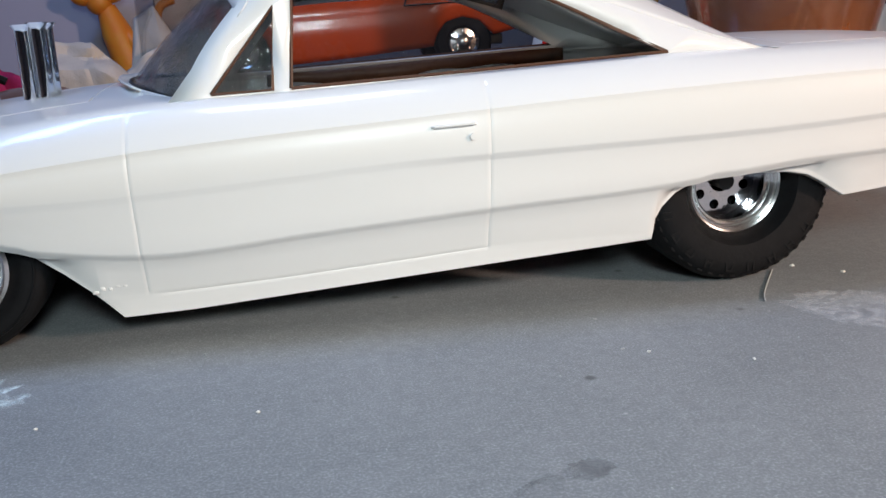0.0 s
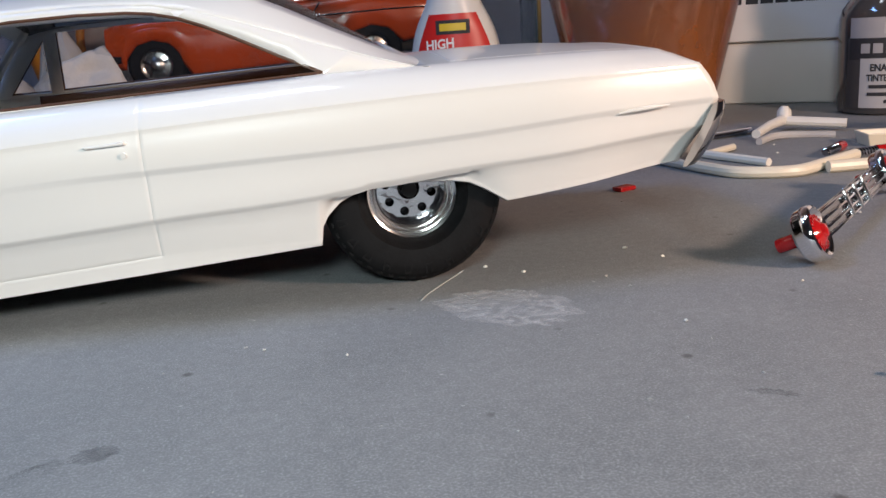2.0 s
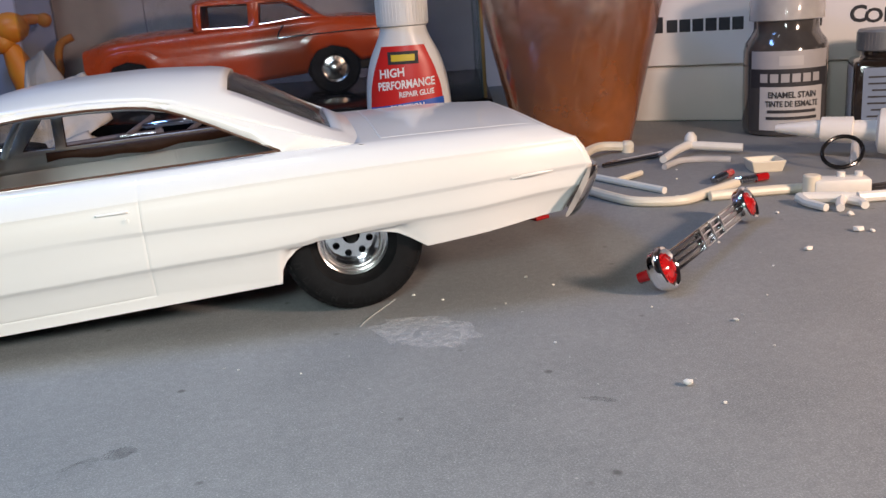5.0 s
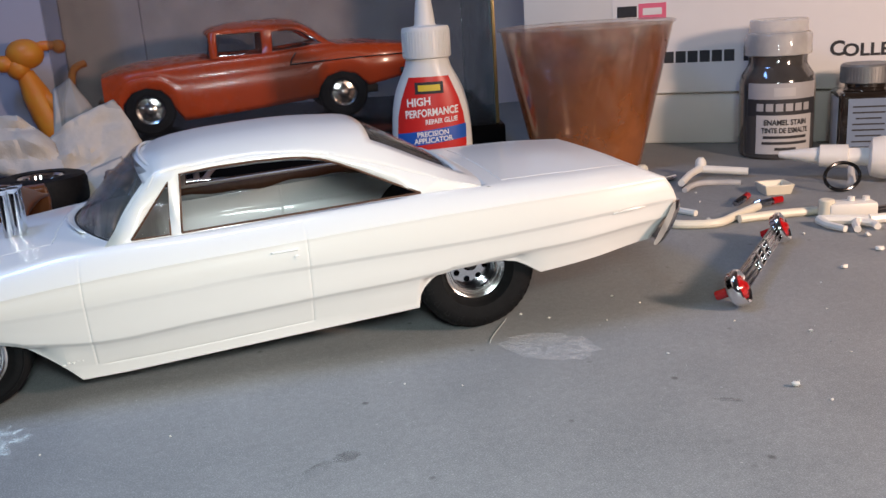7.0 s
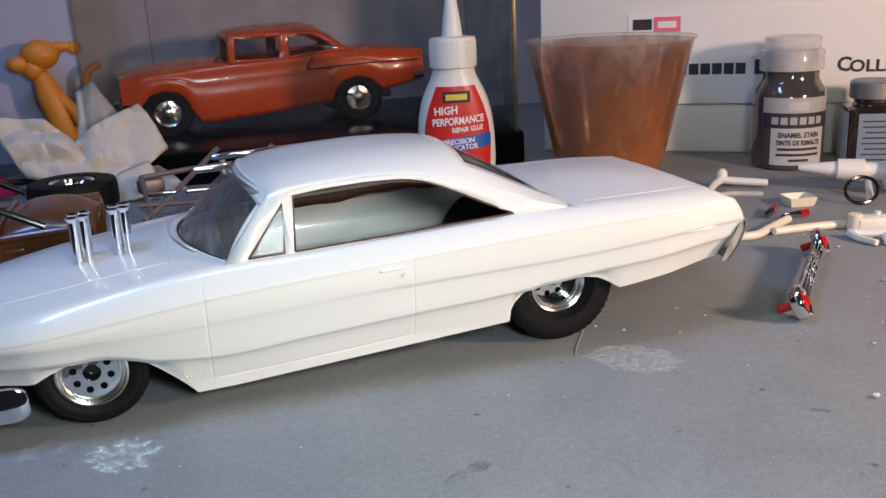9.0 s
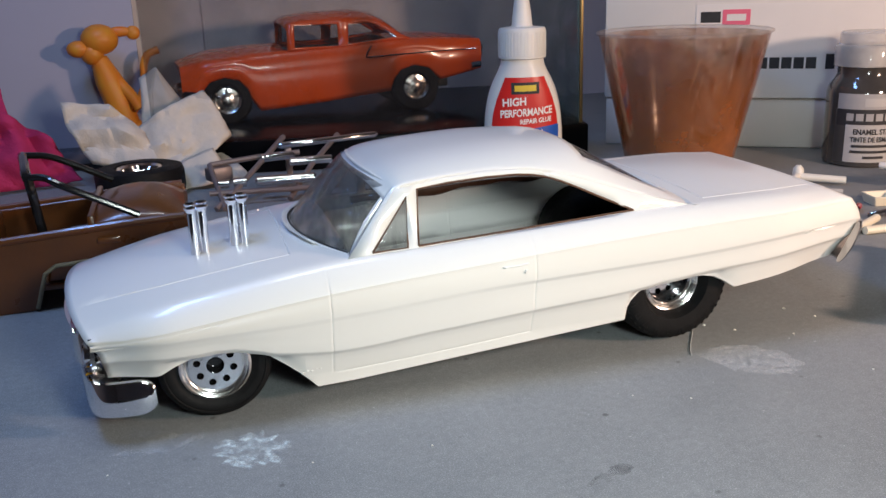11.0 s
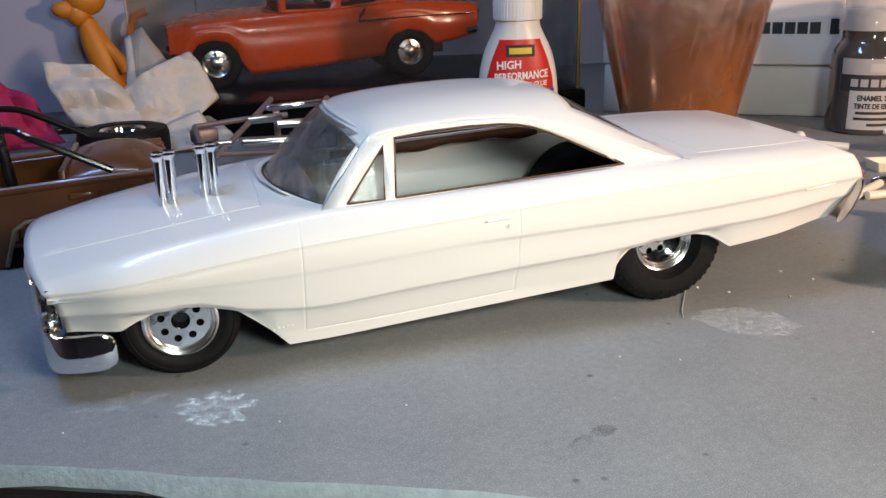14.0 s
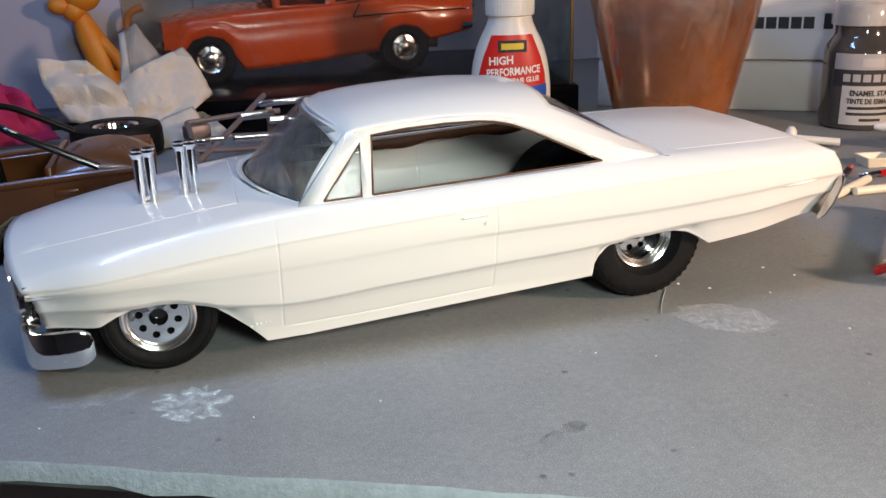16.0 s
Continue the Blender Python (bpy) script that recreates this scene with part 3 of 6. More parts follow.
def cabin_side(car, far):
    rail = [(x, Z_RAIL(x)) for x in (103, 99, 95, 90, 86, 81, 76, 72, 68, 64, 60, 55, 50, 43, 36, 31, 27, 24, 22.3)]
    base = [(9.4, 34.9)] + [(x, Z_BELT(x) - 0.3) for x in (14, 20, 27, 40, 56, 70, 85, 95, 103)]
    outline = rail + [(20.8, 49.0)] + base
    bm = shape(outline, (VENT, WINDOW), 0)
    bmesh.ops.subdivide_edges(bm, edges=[e for e in bm.edges if e.calc_length() > 9], cuts=1)
    for v in bm.verts:
        y = side_y(v.co.z)
        v.co.y = 2 * YC - y if far else y
    bmesh.ops.recalc_face_normals(bm, faces=bm.faces)
    out = 1 if far else -1
    if sum(f.normal.y for f in bm.faces) * out < 0:
        bmesh.ops.reverse_faces(bm, faces=bm.faces)
    part("cabin_side", bm, WHITE, car, smooth=9, thick=1.2)
    # brown stain along the cut edges of the openings
    sgn = -1 if far else 1
    for loop in (VENT, WINDOW):
        pts = [Vector((x, (2 * YC - side_y(z)) if far else side_y(z), z)) for x, z in loop]
        pts = [p + Vector((0, sgn * 0.12, 0)) for p in pts]
        part("window_edge", tube(pts + [pts[0]], 0.3, 6), STAIN, car, "brown overspray on the cut window edge")
    # vent pane
    bm = shape([(15.8, 36), (25.2, 47.8), (24.3, 36.2)], (), 0.3)
    for v in bm.verts:
        y = side_y(v.co.z) + 0.9
        v.co.y = (2 * YC - y) if far else y
    part("vent_window", bm, SCREEN, car, "smoked clear vent pane")


def windscreen(car):
    rows = []
    for k in range(9):
        t = k / 8
        row = []
        for j in range(15):
            v = abs(j - 7) / 7
            base = Vector((0.2 + 10.2 * v ** 2.2, 0, 36.9 - 1.7 * v ** 2))
            head = Vector((16.2 + 5.2 * v ** 2.4, 0, 52.4 - 2.6 * v ** 3))
            p = base.lerp(head, t)
            p.x -= 1.0 * math.sin(math.pi * t)
            half = (YC - 4.6) * (1 - t) + (YC - 7.6) * t
            p.y = YC + half * (j - 7) / 7
            row.append(p)
        rows.append(row)
    part("windscreen", grid_mesh(rows), SCREEN, car, "smoked, smeared clear windscreen", smooth=60, thick=0.4)
    for s in (0, -1):
        path = [rows[k][s] + Vector((1.1, -0.1 if s == 0 else 0.1, -0.1)) for k in range(9)]
        part("windscreen_pillar", tube(path, 1.0, 8), WHITE, car)
    part("windscreen_rim", tube([p + Vector((-0.5, 0, -0.1)) for p in rows[0]], 0.5, 8), WHITE, car)
    lip = [[p + Vector((-0.6 - 1.5 * k, 0, 0.05 + 0.75 * k + 0.14 * math.sin(j * 2.1) * k)) for j, p in enumerate(rows[0]) if j > 1] for k in (0, 0.35, 0.7, 1.0)]
    part("cowl_lip", grid_mesh(lip), WHITE, car, "thin raised plastic lip along the foot of the windscreen", smooth=50, thick=0.3)
    part("windscreen_seal", tube([p + Vector((-0.1, 0, 0.35)) for p in rows[0]], 0.28, 6), MATTBLACK, car, "dark ragged edge of the clear part")
    part("header_rim", tube([p + Vector((1.5, 0, 0.15)) for p in rows[-1]], 0.45, 8), WHITE, car)


def wheel(car, at, radius, width, rim, rear, side):
    """at: centre of the outer face; side -1 faces the near side, +1 the far side."""
    m = Matrix.Translation(at) @ Matrix.Rotation(radians(90 if side < 0 else -90), 4, "X")
    hub = new("wheel")
    hub.parent = car
    ORIGIN[hub.name] = ORIGIN[car.name]
    hub["label"] = "fat rear slick on a deep chrome rim" if rear else "narrow front tyre on a chrome rim with round holes"
    w, r = width, radius
    sink = 2.8 if rear else 0.0
    prof = [(rim, -w * 0.96), (rim + 1, -w), (r * 0.78, -w * 1.0), (r * 0.95, -w * 0.93), (r - 0.1, -w * 0.86), (r, -w * 0.5), (r - 0.1, -w * 0.14), (r * 0.955, -w * 0.06), (r * 0.88, -0.05), (r * 0.77, 0.15), (rim + 1.6, -0.15), (rim + 0.6, -0.7 - sink * 0.6), (rim, -0.9 - sink)]
    part("tyre", moved(lathe(prof, 56, False), m), RUBBER, hub, "black rubber tyre", smooth=50)
    if rear:
        # square tread blocks round the shoulders, raised plain marks on the wall
        blocks = []
        for k in range(46):
            a = 2 * math.pi * k / 46
            for h in (-0.75, -w * 0.5):
                b = box(0.3, 0.9, 1.2 if abs(h + w / 2) > 2 else 3.0, (r - (0.25 if abs(h + w / 2) < 2 else 1.05), 0, h - (0.9 if abs(h + w / 2) > 2 else 0)))
                blocks.append(moved(b, m @ Matrix.Rotation(a, 4, "Z")))
        part("tread", join(*blocks), RUBBER, hub, "small square tread blocks", smooth=0)
        marks = []
        rng = random.Random(6)
        for k in range(22):
            if k % 11 == 10:
                continue
            a = 2 * math.pi * k / 22
            for q in range(2):
                b = box(rng.uniform(1.3, 2.0), 0.3, 0.16, (r * 0.83, (q - 0.5) * 1.1, 0.0), rz=rng.uniform(-25, 25))
                marks.append(moved(b, m @ Matrix.Rotation(a, 4, "Z")))
            marks.append(moved(box(0.3, 1.2, 0.16, (r * 0.83 + rng.choice((-0.7, 0, 0.7)), 0, 0.02)), m @ Matrix.Rotation(a, 4, "Z")))
        part("sidewall_lettering", join(*marks), RUBBER, hub, "raised plain moulded marks", smooth=0)
    else:
        part("sidewall_rib", moved(lathe([(r * 0.87, 0), (r * 0.88, 0.15), (r * 0.895, 0.12), (r * 0.9, -0.1)], 56, False), m), RUBBER, hub)
    m = m @ Matrix.Translation((0, 0, -sink))
    dish = 6.0 if rear else 1.3
    if rear:
        # darker chrome here carries the shade deep inside the rim
        part("barrel", moved(lathe([(rim - 2.0, -2.0), (rim - 2.1, -dish * 0.8), (rim - 1.85, -dish)], 56, False), m), DARKCHROME, hub, "inner barrel of the rim, its shade painted as darker chrome")
        prof = [(rim + 0.15, -0.8), (rim + 0.25, -0.1), (rim - 0.2, 0.2), (rim - 0.55, 0.0), (rim - 0.65, -0.7), (rim - 1.05, -0.6), (rim - 1.3, -0.8), (rim - 1.4, -1.5), (rim - 1.75, -1.4), (rim - 2.0, -1.7), (rim - 2.0, -2.1)]
    else:
        prof = [(rim + 0.15, -0.8), (rim + 0.25, -0.1), (rim - 0.25, 0.2), (rim - 0.6, 0.0), (rim - 0.7, -0.5), (rim - 1.05, -0.4), (rim - 1.3, -0.6), (rim - 1.4, -dish * 0.8), (rim - 1.75, -dish * 0.75), (rim - 1.85, -dish)]
    part("rim", moved(lathe(prof, 56, False), m), POLISHED, hub, "stepped chrome rim", smooth=30)
    inner = rim - 1.8
    holes = []
    n = 8
    for k in range(n):
        a = 2 * math.pi * (k + 0.3) / n
        hr = 0.88
        holes.append([(inner * 0.68 * math.cos(a) + hr * math.cos(b), inner * 0.68 * math.sin(a) + hr * math.sin(b)) for b in [2 * math.pi * q / 10 for q in range(10)]])
    holes.append([(2.1 * math.cos(b), 2.1 * math.sin(b)) for b in [2 * math.pi * q / 14 for q in range(14)]])
    plate = shape([(inner * math.cos(b), inner * math.sin(b)) for b in [2 * math.pi * q / 40 for q in range(40)]], holes, 0.7)
    plate = moved(plate, m @ Matrix.Translation((0, 0, -dish)) @ Matrix.Rotation(radians(90), 4, "X"))
    part("wheel_disc", plate, WHEELCHROME, hub, "chrome disc drilled with round holes", smooth=30)
    # black backing: the shade seen through the holes, put into colour
    part("hollow_shade", moved(lathe([(inner, -dish - 1.6), (0.01, -dish - 1.7)], 24, False), m), BLACK, hub, "black backing that paints the shade of the hollow behind the disc")
    studs = [moved(lathe([(0.26, -dish - 0.1), (0.26, -dish + 0.22), (0.01, -dish + 0.3)], 6), m @ Matrix.Translation((inner * 0.84 * math.cos(q), inner * 0.84 * math.sin(q), 0))) for q in [2 * math.pi * (k + 0.8) / 8 for k in range(8)]]
    part("stud_ring", join(*studs), CHROME, hub)
    nuts = [moved(lathe([(0.32, -dish - 0.1), (0.32, -dish + 0.3), (0.01, -dish + 0.36)], 6), m @ Matrix.Translation((2.75 * math.cos(q), 2.75 * math.sin(q), 0))) for q in [2 * math.pi * k / 5 for k in range(5)]]
    part("wheel_nut_ring", join(*nuts), CHROME, hub)


def sweep(path, profile, ends=0.0):
    """Profile of (out, z) carried along a plan path of (x, y); out is to the left of the way."""
    rows = []
    for i, p in enumerate(path):
        a, b = Vector(path[max(i - 1, 0)]), Vector(path[min(i + 1, len(path) - 1)])
        d = (b - a).normalized()
        nrm = Vector((-d.y, d.x))
        k = min(i, len(path) - 1 - i)
        s = 1.0 if not ends or k > 3 else 1 - ends * (1 - k / 4) ** 2
        zm = sum(z for _, z in profile) / len(profile)
        rows.append([Vector((p[0] + nrm.x * (o if o < 0 else o * s), p[1] + nrm.y * (o if o < 0 else o * s), zm + (z - zm) * s)) for o, z in profile])
    bm = grid_mesh(rows, True)
    bmesh.ops.holes_fill(bm, edges=bm.edges, sides=0)
    bmesh.ops.recalc_face_normals(bm, faces=bm.faces)
    return bm


def nose(car):
    half = [(-38.2, -3.1), (-42, -3.4), (-46.4, -3.0), (-49.2, -2.0), (-50.7, 0.6), (-51.8, 4.5), (-53.0, 12), (-53.8, 22), (-54.2, YC)]
    path = [tuple(v) for v in smooth_path([(*p, 0) for p in half], 4)]
    path = [(p[0], p[1]) for p in path]
    path = path + [(x, 2 * YC - y) for x, y in reversed(path[:-1])]
    path = [(x + 1.2, y) for x, y in reversed(path)]
    prof = [(-1.7, 15.3), (-0.7, 15.4), (0.2, 15.0), (0.85, 14.2), (1.1, 13.4), (1.05, 12.9), (0.85, 12.6), (0.3, 11.2), (-0.3, 9.4), (-0.6, 8.5), (-0.5, 8.1), (-0.7, 7.7), (-1.2, 7.2), (-1.8, 7.2), (-2.0, 8.0), (-2.0, 14.6)]
    prof = [(o, z - 0.6) for o, z in prof]
    part("front_bumper", sweep(path, prof, 0.5), CHROME, car, "bright chrome wraparound front bumper", smooth=40)
    # grille between the fenders with lamp bezels at its ends
    g = [(x, y) for x, y in path if 1.2 < y < 2 * YC - 1.2]
    g = [(x + 2.0, y) for x, y in g]
    part("grille", sweep(g, [(0, 14.0), (0.3, 14.6), (-1.2, 15.4), (-1.5, 19), (-1.2, 22.4), (0.4, 23.2), (0.2, 24.0), (-2.2, 23.8), (-2.4, 14.2)]), DARKCHROME, car, "chrome grille panel")
    for k in range(4):
        part("grille_bar", sweep(g, [(-0.6, 16.1 + k * 1.7), (-0.2, 16.4 + k * 1.7), (-0.6, 16.7 + k * 1.7), (-1.3, 16.4 + k * 1.7)]), CHROME, car)
    for y in (5.2, 13.2, 2 * YC - 13.2, 2 * YC - 5.2):
        x = -49.2 - 2.6 * (1 - (abs(y - YC) / YC) ** 2) - 0.8
        m = Matrix.Translation((x, y, 19.2)) @ Matrix.Rotation(radians(-90), 4, "Y")
        part("headlight", moved(lathe([(3.4, -0.5), (3.5, 0.6), (3.1, 0.9), (2.8, 0.3), (1.6, 0.75), (0.01, 0.95)], 28, False), m), CHROME, car, "round chrome headlight")
    for far in (0, 1):
        arc = [(-48.6, 5.2), (-50.6, 5.3), (-52.0, 6.0), (-52.9, 7.8), (-53.5, 10.6), (-53.9, 14.0), (-54.1, 18)]
        arc = [(v.x, v.y) for v in smooth_path([(*p, 0) for p in arc], 3)]
        arc = [(x, 2 * YC - y) for x, y in arc] if far else list(reversed(arc))
        bezel = part("lamp_bezel", sweep(arc, [(-1.0, 16.6)] + [(1.3 + 3.0 * math.cos(radians(q)), 20.3 + 3.7 * math.sin(radians(q))) for q in range(-88, 92, 11)] + [(-1.0, 24.0)]), POLISHED, car, "ribbed chrome headlight bezel")
        y = 2 * YC - 2.6 if far else 2.6
        part("turn_lamp", box(1.4, 1.8, 1.2, (-51.3, y + (-0.8 if far else 0.8), 13.6), bev=0.35), AMBER, bezel, "amber turn lamp")
    lip = [(-50.3 - 6.6 * (1 - ((p[1] - YC) / YC) ** 2), p[1]) for p in path if 7.0 < p[1] < 2 * YC - 7.0]
    part("hood_lip", sweep(lip, [(0.0, 22.9), (0.35, 23.3), (0.45, 24.0), (0.3, 24.5), (-0.6, 24.5), (-0.6, 23.0)]), CHROME, car, "thin chrome strip under the hood lip")


def tail(car):
    half = [(148.3, -0.7), (149.2, -0.3), (150.2, 0.9), (150.9, 3.6), (151.6, 9), (152.2, 20), (152.5, YC)]
    path = [(v.x, v.y) for v in smooth_path([(*p, 0) for p in half], 4)]
    path = path + [(x, 2 * YC - y) for x, y in reversed(path[:-1])]
    rows = []
    for i, p in enumerate(path):
        a, b = Vector(path[max(i - 1, 0)]), Vector(path[min(i + 1, len(path) - 1)])
        d = (b - a).normalized()
        nrm = Vector((d.y, -d.x))
        fwd = 1.0
        row = []
        for o, z in ((0.2, 17.4), (0.9, 17.7), (1.5, 18.8), (1.9, 21.4), (1.8, 24.4), (1.4, 27.0), (0.5, 28.6), (-0.4, 28.4), (-0.2, 24), (-0.3, 18)):
            lean = (z - 17.4) * 0.55 * fwd
            zz = 17.4 + (z - 17.4) * (0.55 + 0.45 * fwd)
            row.append(Vector((p[0] + nrm.x * o + lean - 0.9, p[1] + nrm.y * o, zz)))
        rows.append(row)
    bm = grid_mesh(rows, True)
    bmesh.ops.holes_fill(bm, edges=bm.edges, sides=0)
    bmesh.ops.recalc_face_normals(bm, faces=bm.faces)
    part("rear_bumper", bm, SATIN, car, "chrome wraparound rear bumper", smooth=40)


def model_car():
    car = thing("model_car", (50, YC, 0), "white unpainted styrene model of a two-door hardtop dragster on chrome wheels", "model car")
    car_body(car)
    car_roof(car)
    cabin_side(car, False)
    cabin_side(car, True)
    windscreen(car)
    nose(car)
    tail(car)
    wheel(car, (-23.4, 0.6, 13.2), 13.2, 9.5, 8.05, False, -1)
    wheel(car, (-23.4, 2 * YC - 0.6, 13.2), 13.2, 9.5, 8.05, False, 1)
    wheel(car, (98.7, 2.2, 16.2), 16.2, 17, 8.2, True, -1)
    wheel(car, (98.7, 2 * YC - 2.2, 16.2), 16.2, 17, 8.2, True, 1)
    pan = [(-46, 8), (-36, 18), (-11, 18), (-3, 7.5), (4, 5.6), (80, 9.8), (84, 20), (112, 20), (116, 15.5), (146, 18), (146, 19), (116, 17), (111, 21), (86, 21), (79, 11.4), (4, 7.4), (-2, 9), (-12, 19), (-36, 19), (-46, 10)]
    part("chassis", moved(shape(pan, (), 44), Matrix.Translation((0, YC - 22, 0))), MATTBLACK, car, "flat black chassis pan", smooth=0)
    # unseen cabin floor, made white to bounce light onto the far door
    part("bounce_floor_pan", moved(shape([(-2, 7.9), (80, 11.5), (80, 12.2), (-2, 8.5)], (), 63), Matrix.Translation((0, YC - 31.5, 0))), WHITE_RAW, car, smooth=0)
    for x in (-23.4, 98.7):
        part("axle", tube([(x, 8, 13.2 if x < 0 else 16.2), (x, 59, 13.2 if x < 0 else 16.2)], 1.4, 10), MATTBLACK, car)
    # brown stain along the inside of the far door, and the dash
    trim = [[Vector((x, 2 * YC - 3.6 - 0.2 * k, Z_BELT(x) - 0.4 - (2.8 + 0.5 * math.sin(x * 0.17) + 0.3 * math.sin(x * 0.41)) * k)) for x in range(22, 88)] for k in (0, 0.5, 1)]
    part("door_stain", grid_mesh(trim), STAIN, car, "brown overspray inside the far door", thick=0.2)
    # eight velocity stacks through the hood
    for y in (24.2, 28.9):
        for x in (-24.7, -22.2, -14.8, -12.3):
            z = Z_CENTRE(x) - 1.2
            prof = [(1.16, z - 1), (1.16, z + 11.5), (1.3, z + 12.1), (1.62, z + 12.5), (1.72, z + 12.75), (1.5, z + 12.8), (1.05, z + 12.1), (0.95, z + 6), (0.01, z + 6)]
            part("intake_tube", moved(lathe(prof, 24, False), Matrix.Translation((x, y, 0))), CHROME, car, "chrome flared intake tube")
    # door handle, key cylinder, side spear ornament
    part("door_handle", tube([(46.2, -4.6, 29.9), (46.8, -5.45, 30.1), (51, -5.6, 30.3), (52.6, -5.5, 30.4), (53, -4.8, 30.2)], [0.15, 0.24, 0.24, 0.3, 0.2], 8), WHITE, car)
    part("door_lock", tube([(52.4, -4.6, 28.4), (52.4, -5.55, 28.4)], 0.5, 10), WHITE, car)
    part("quarter_ornament", tube([(134.6, -3.5, 28.2), (137, -3.9, 28.7), (141, -3.7, 29.0), (144, -2.9, 29.0)], [0.15, 0.36, 0.34, 0.1], 8), WHITE, car)
    part("fender_script", join(*[box(0.9 - 0.15 * (k % 3), 0.4, 0.55 + 0.2 * (k % 2), (-3.4 + 1.05 * k, -0.75, 8.3 + 0.2 * k + 0.25 * (k % 2)), bev=0.18) for k in range(5)]), WHITE, car, "illegible raised fender script")
    part("paint_speck", moved(lathe([(0.55, 0), (0.4, 0.3), (0.01, 0.4)], 10), Matrix.Translation((-25.0, 21.2, 32.9))), STAIN, car, "brown speck on the hood")
    return car


model_car()


# ---- display case with the orange model car ----
CASE_A, CASE_B = Vector((-40, 300, 0)), Vector((188, 254, 0))
CASE_U = (CASE_B - CASE_A).normalized()
CASE_N = Vector((-CASE_U.y, CASE_U.x, 0))
CASE_RZ = math.degrees(math.atan2(CASE_U.y, CASE_U.x))


def display_case():
    w, d, h = (CASE_B - CASE_A).length, 190, 150
    mid = (CASE_A + CASE_B) / 2 + CASE_N * (d / 2)
    ob = thing("display_case", mid, "clear acrylic display case on a glossy black base", "display case")
    part("base", box(w + 8, d + 8, 18, mid, CASE_RZ, 1.5), CASEBASE, ob, "glossy black base")
    part("front_pane", box(w, 1.6, h, CASE_A + CASE_U * (w / 2) + CASE_N * 0.8 + Vector((0, 0, 18)), CASE_RZ, 0.2), CLEAR, ob, "clear acrylic pane")
    part("back_pane", box(w, 1.6, h, CASE_A + CASE_U * (w / 2) + CASE_N * (d - 0.8) + Vector((0, 0, 18)), CASE_RZ, 0.2), CLEAR, ob, "clear acrylic pane")
    for k, mat in ((0.8, CLEAR), (w - 0.8, TEALPANE)):
        part("side_pane", box(1.6, d - 4, h, CASE_A + CASE_U * k + CASE_N * (d / 2) + Vector((0, 0, 18)), CASE_RZ, 0.2), mat, ob, "clear acrylic pane")
    part("corner_post", box(1.8, 1.8, h, CASE_A + CASE_U * (w + 0.4) + CASE_N * 0.3 + Vector((0, 0, 18)), CASE_RZ, 0.4), GOLD, ob, "thin brass-coloured corner strip")
    for o in ob.children:
        o.visible_shadow = o.name.startswith("base")


display_case()
tagged(part("wall_board", box(300, 6, 420, (-196, 408, 0)), material("bluish_board", (0.45, 0.44, 0.55), 0.5, grain=0.08, scale=16, bump=0.05)), "upright lavender-blue board behind the bench", "board", kind="structure")
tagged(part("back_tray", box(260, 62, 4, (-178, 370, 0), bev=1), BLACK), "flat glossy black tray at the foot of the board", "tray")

DYC = 383.0


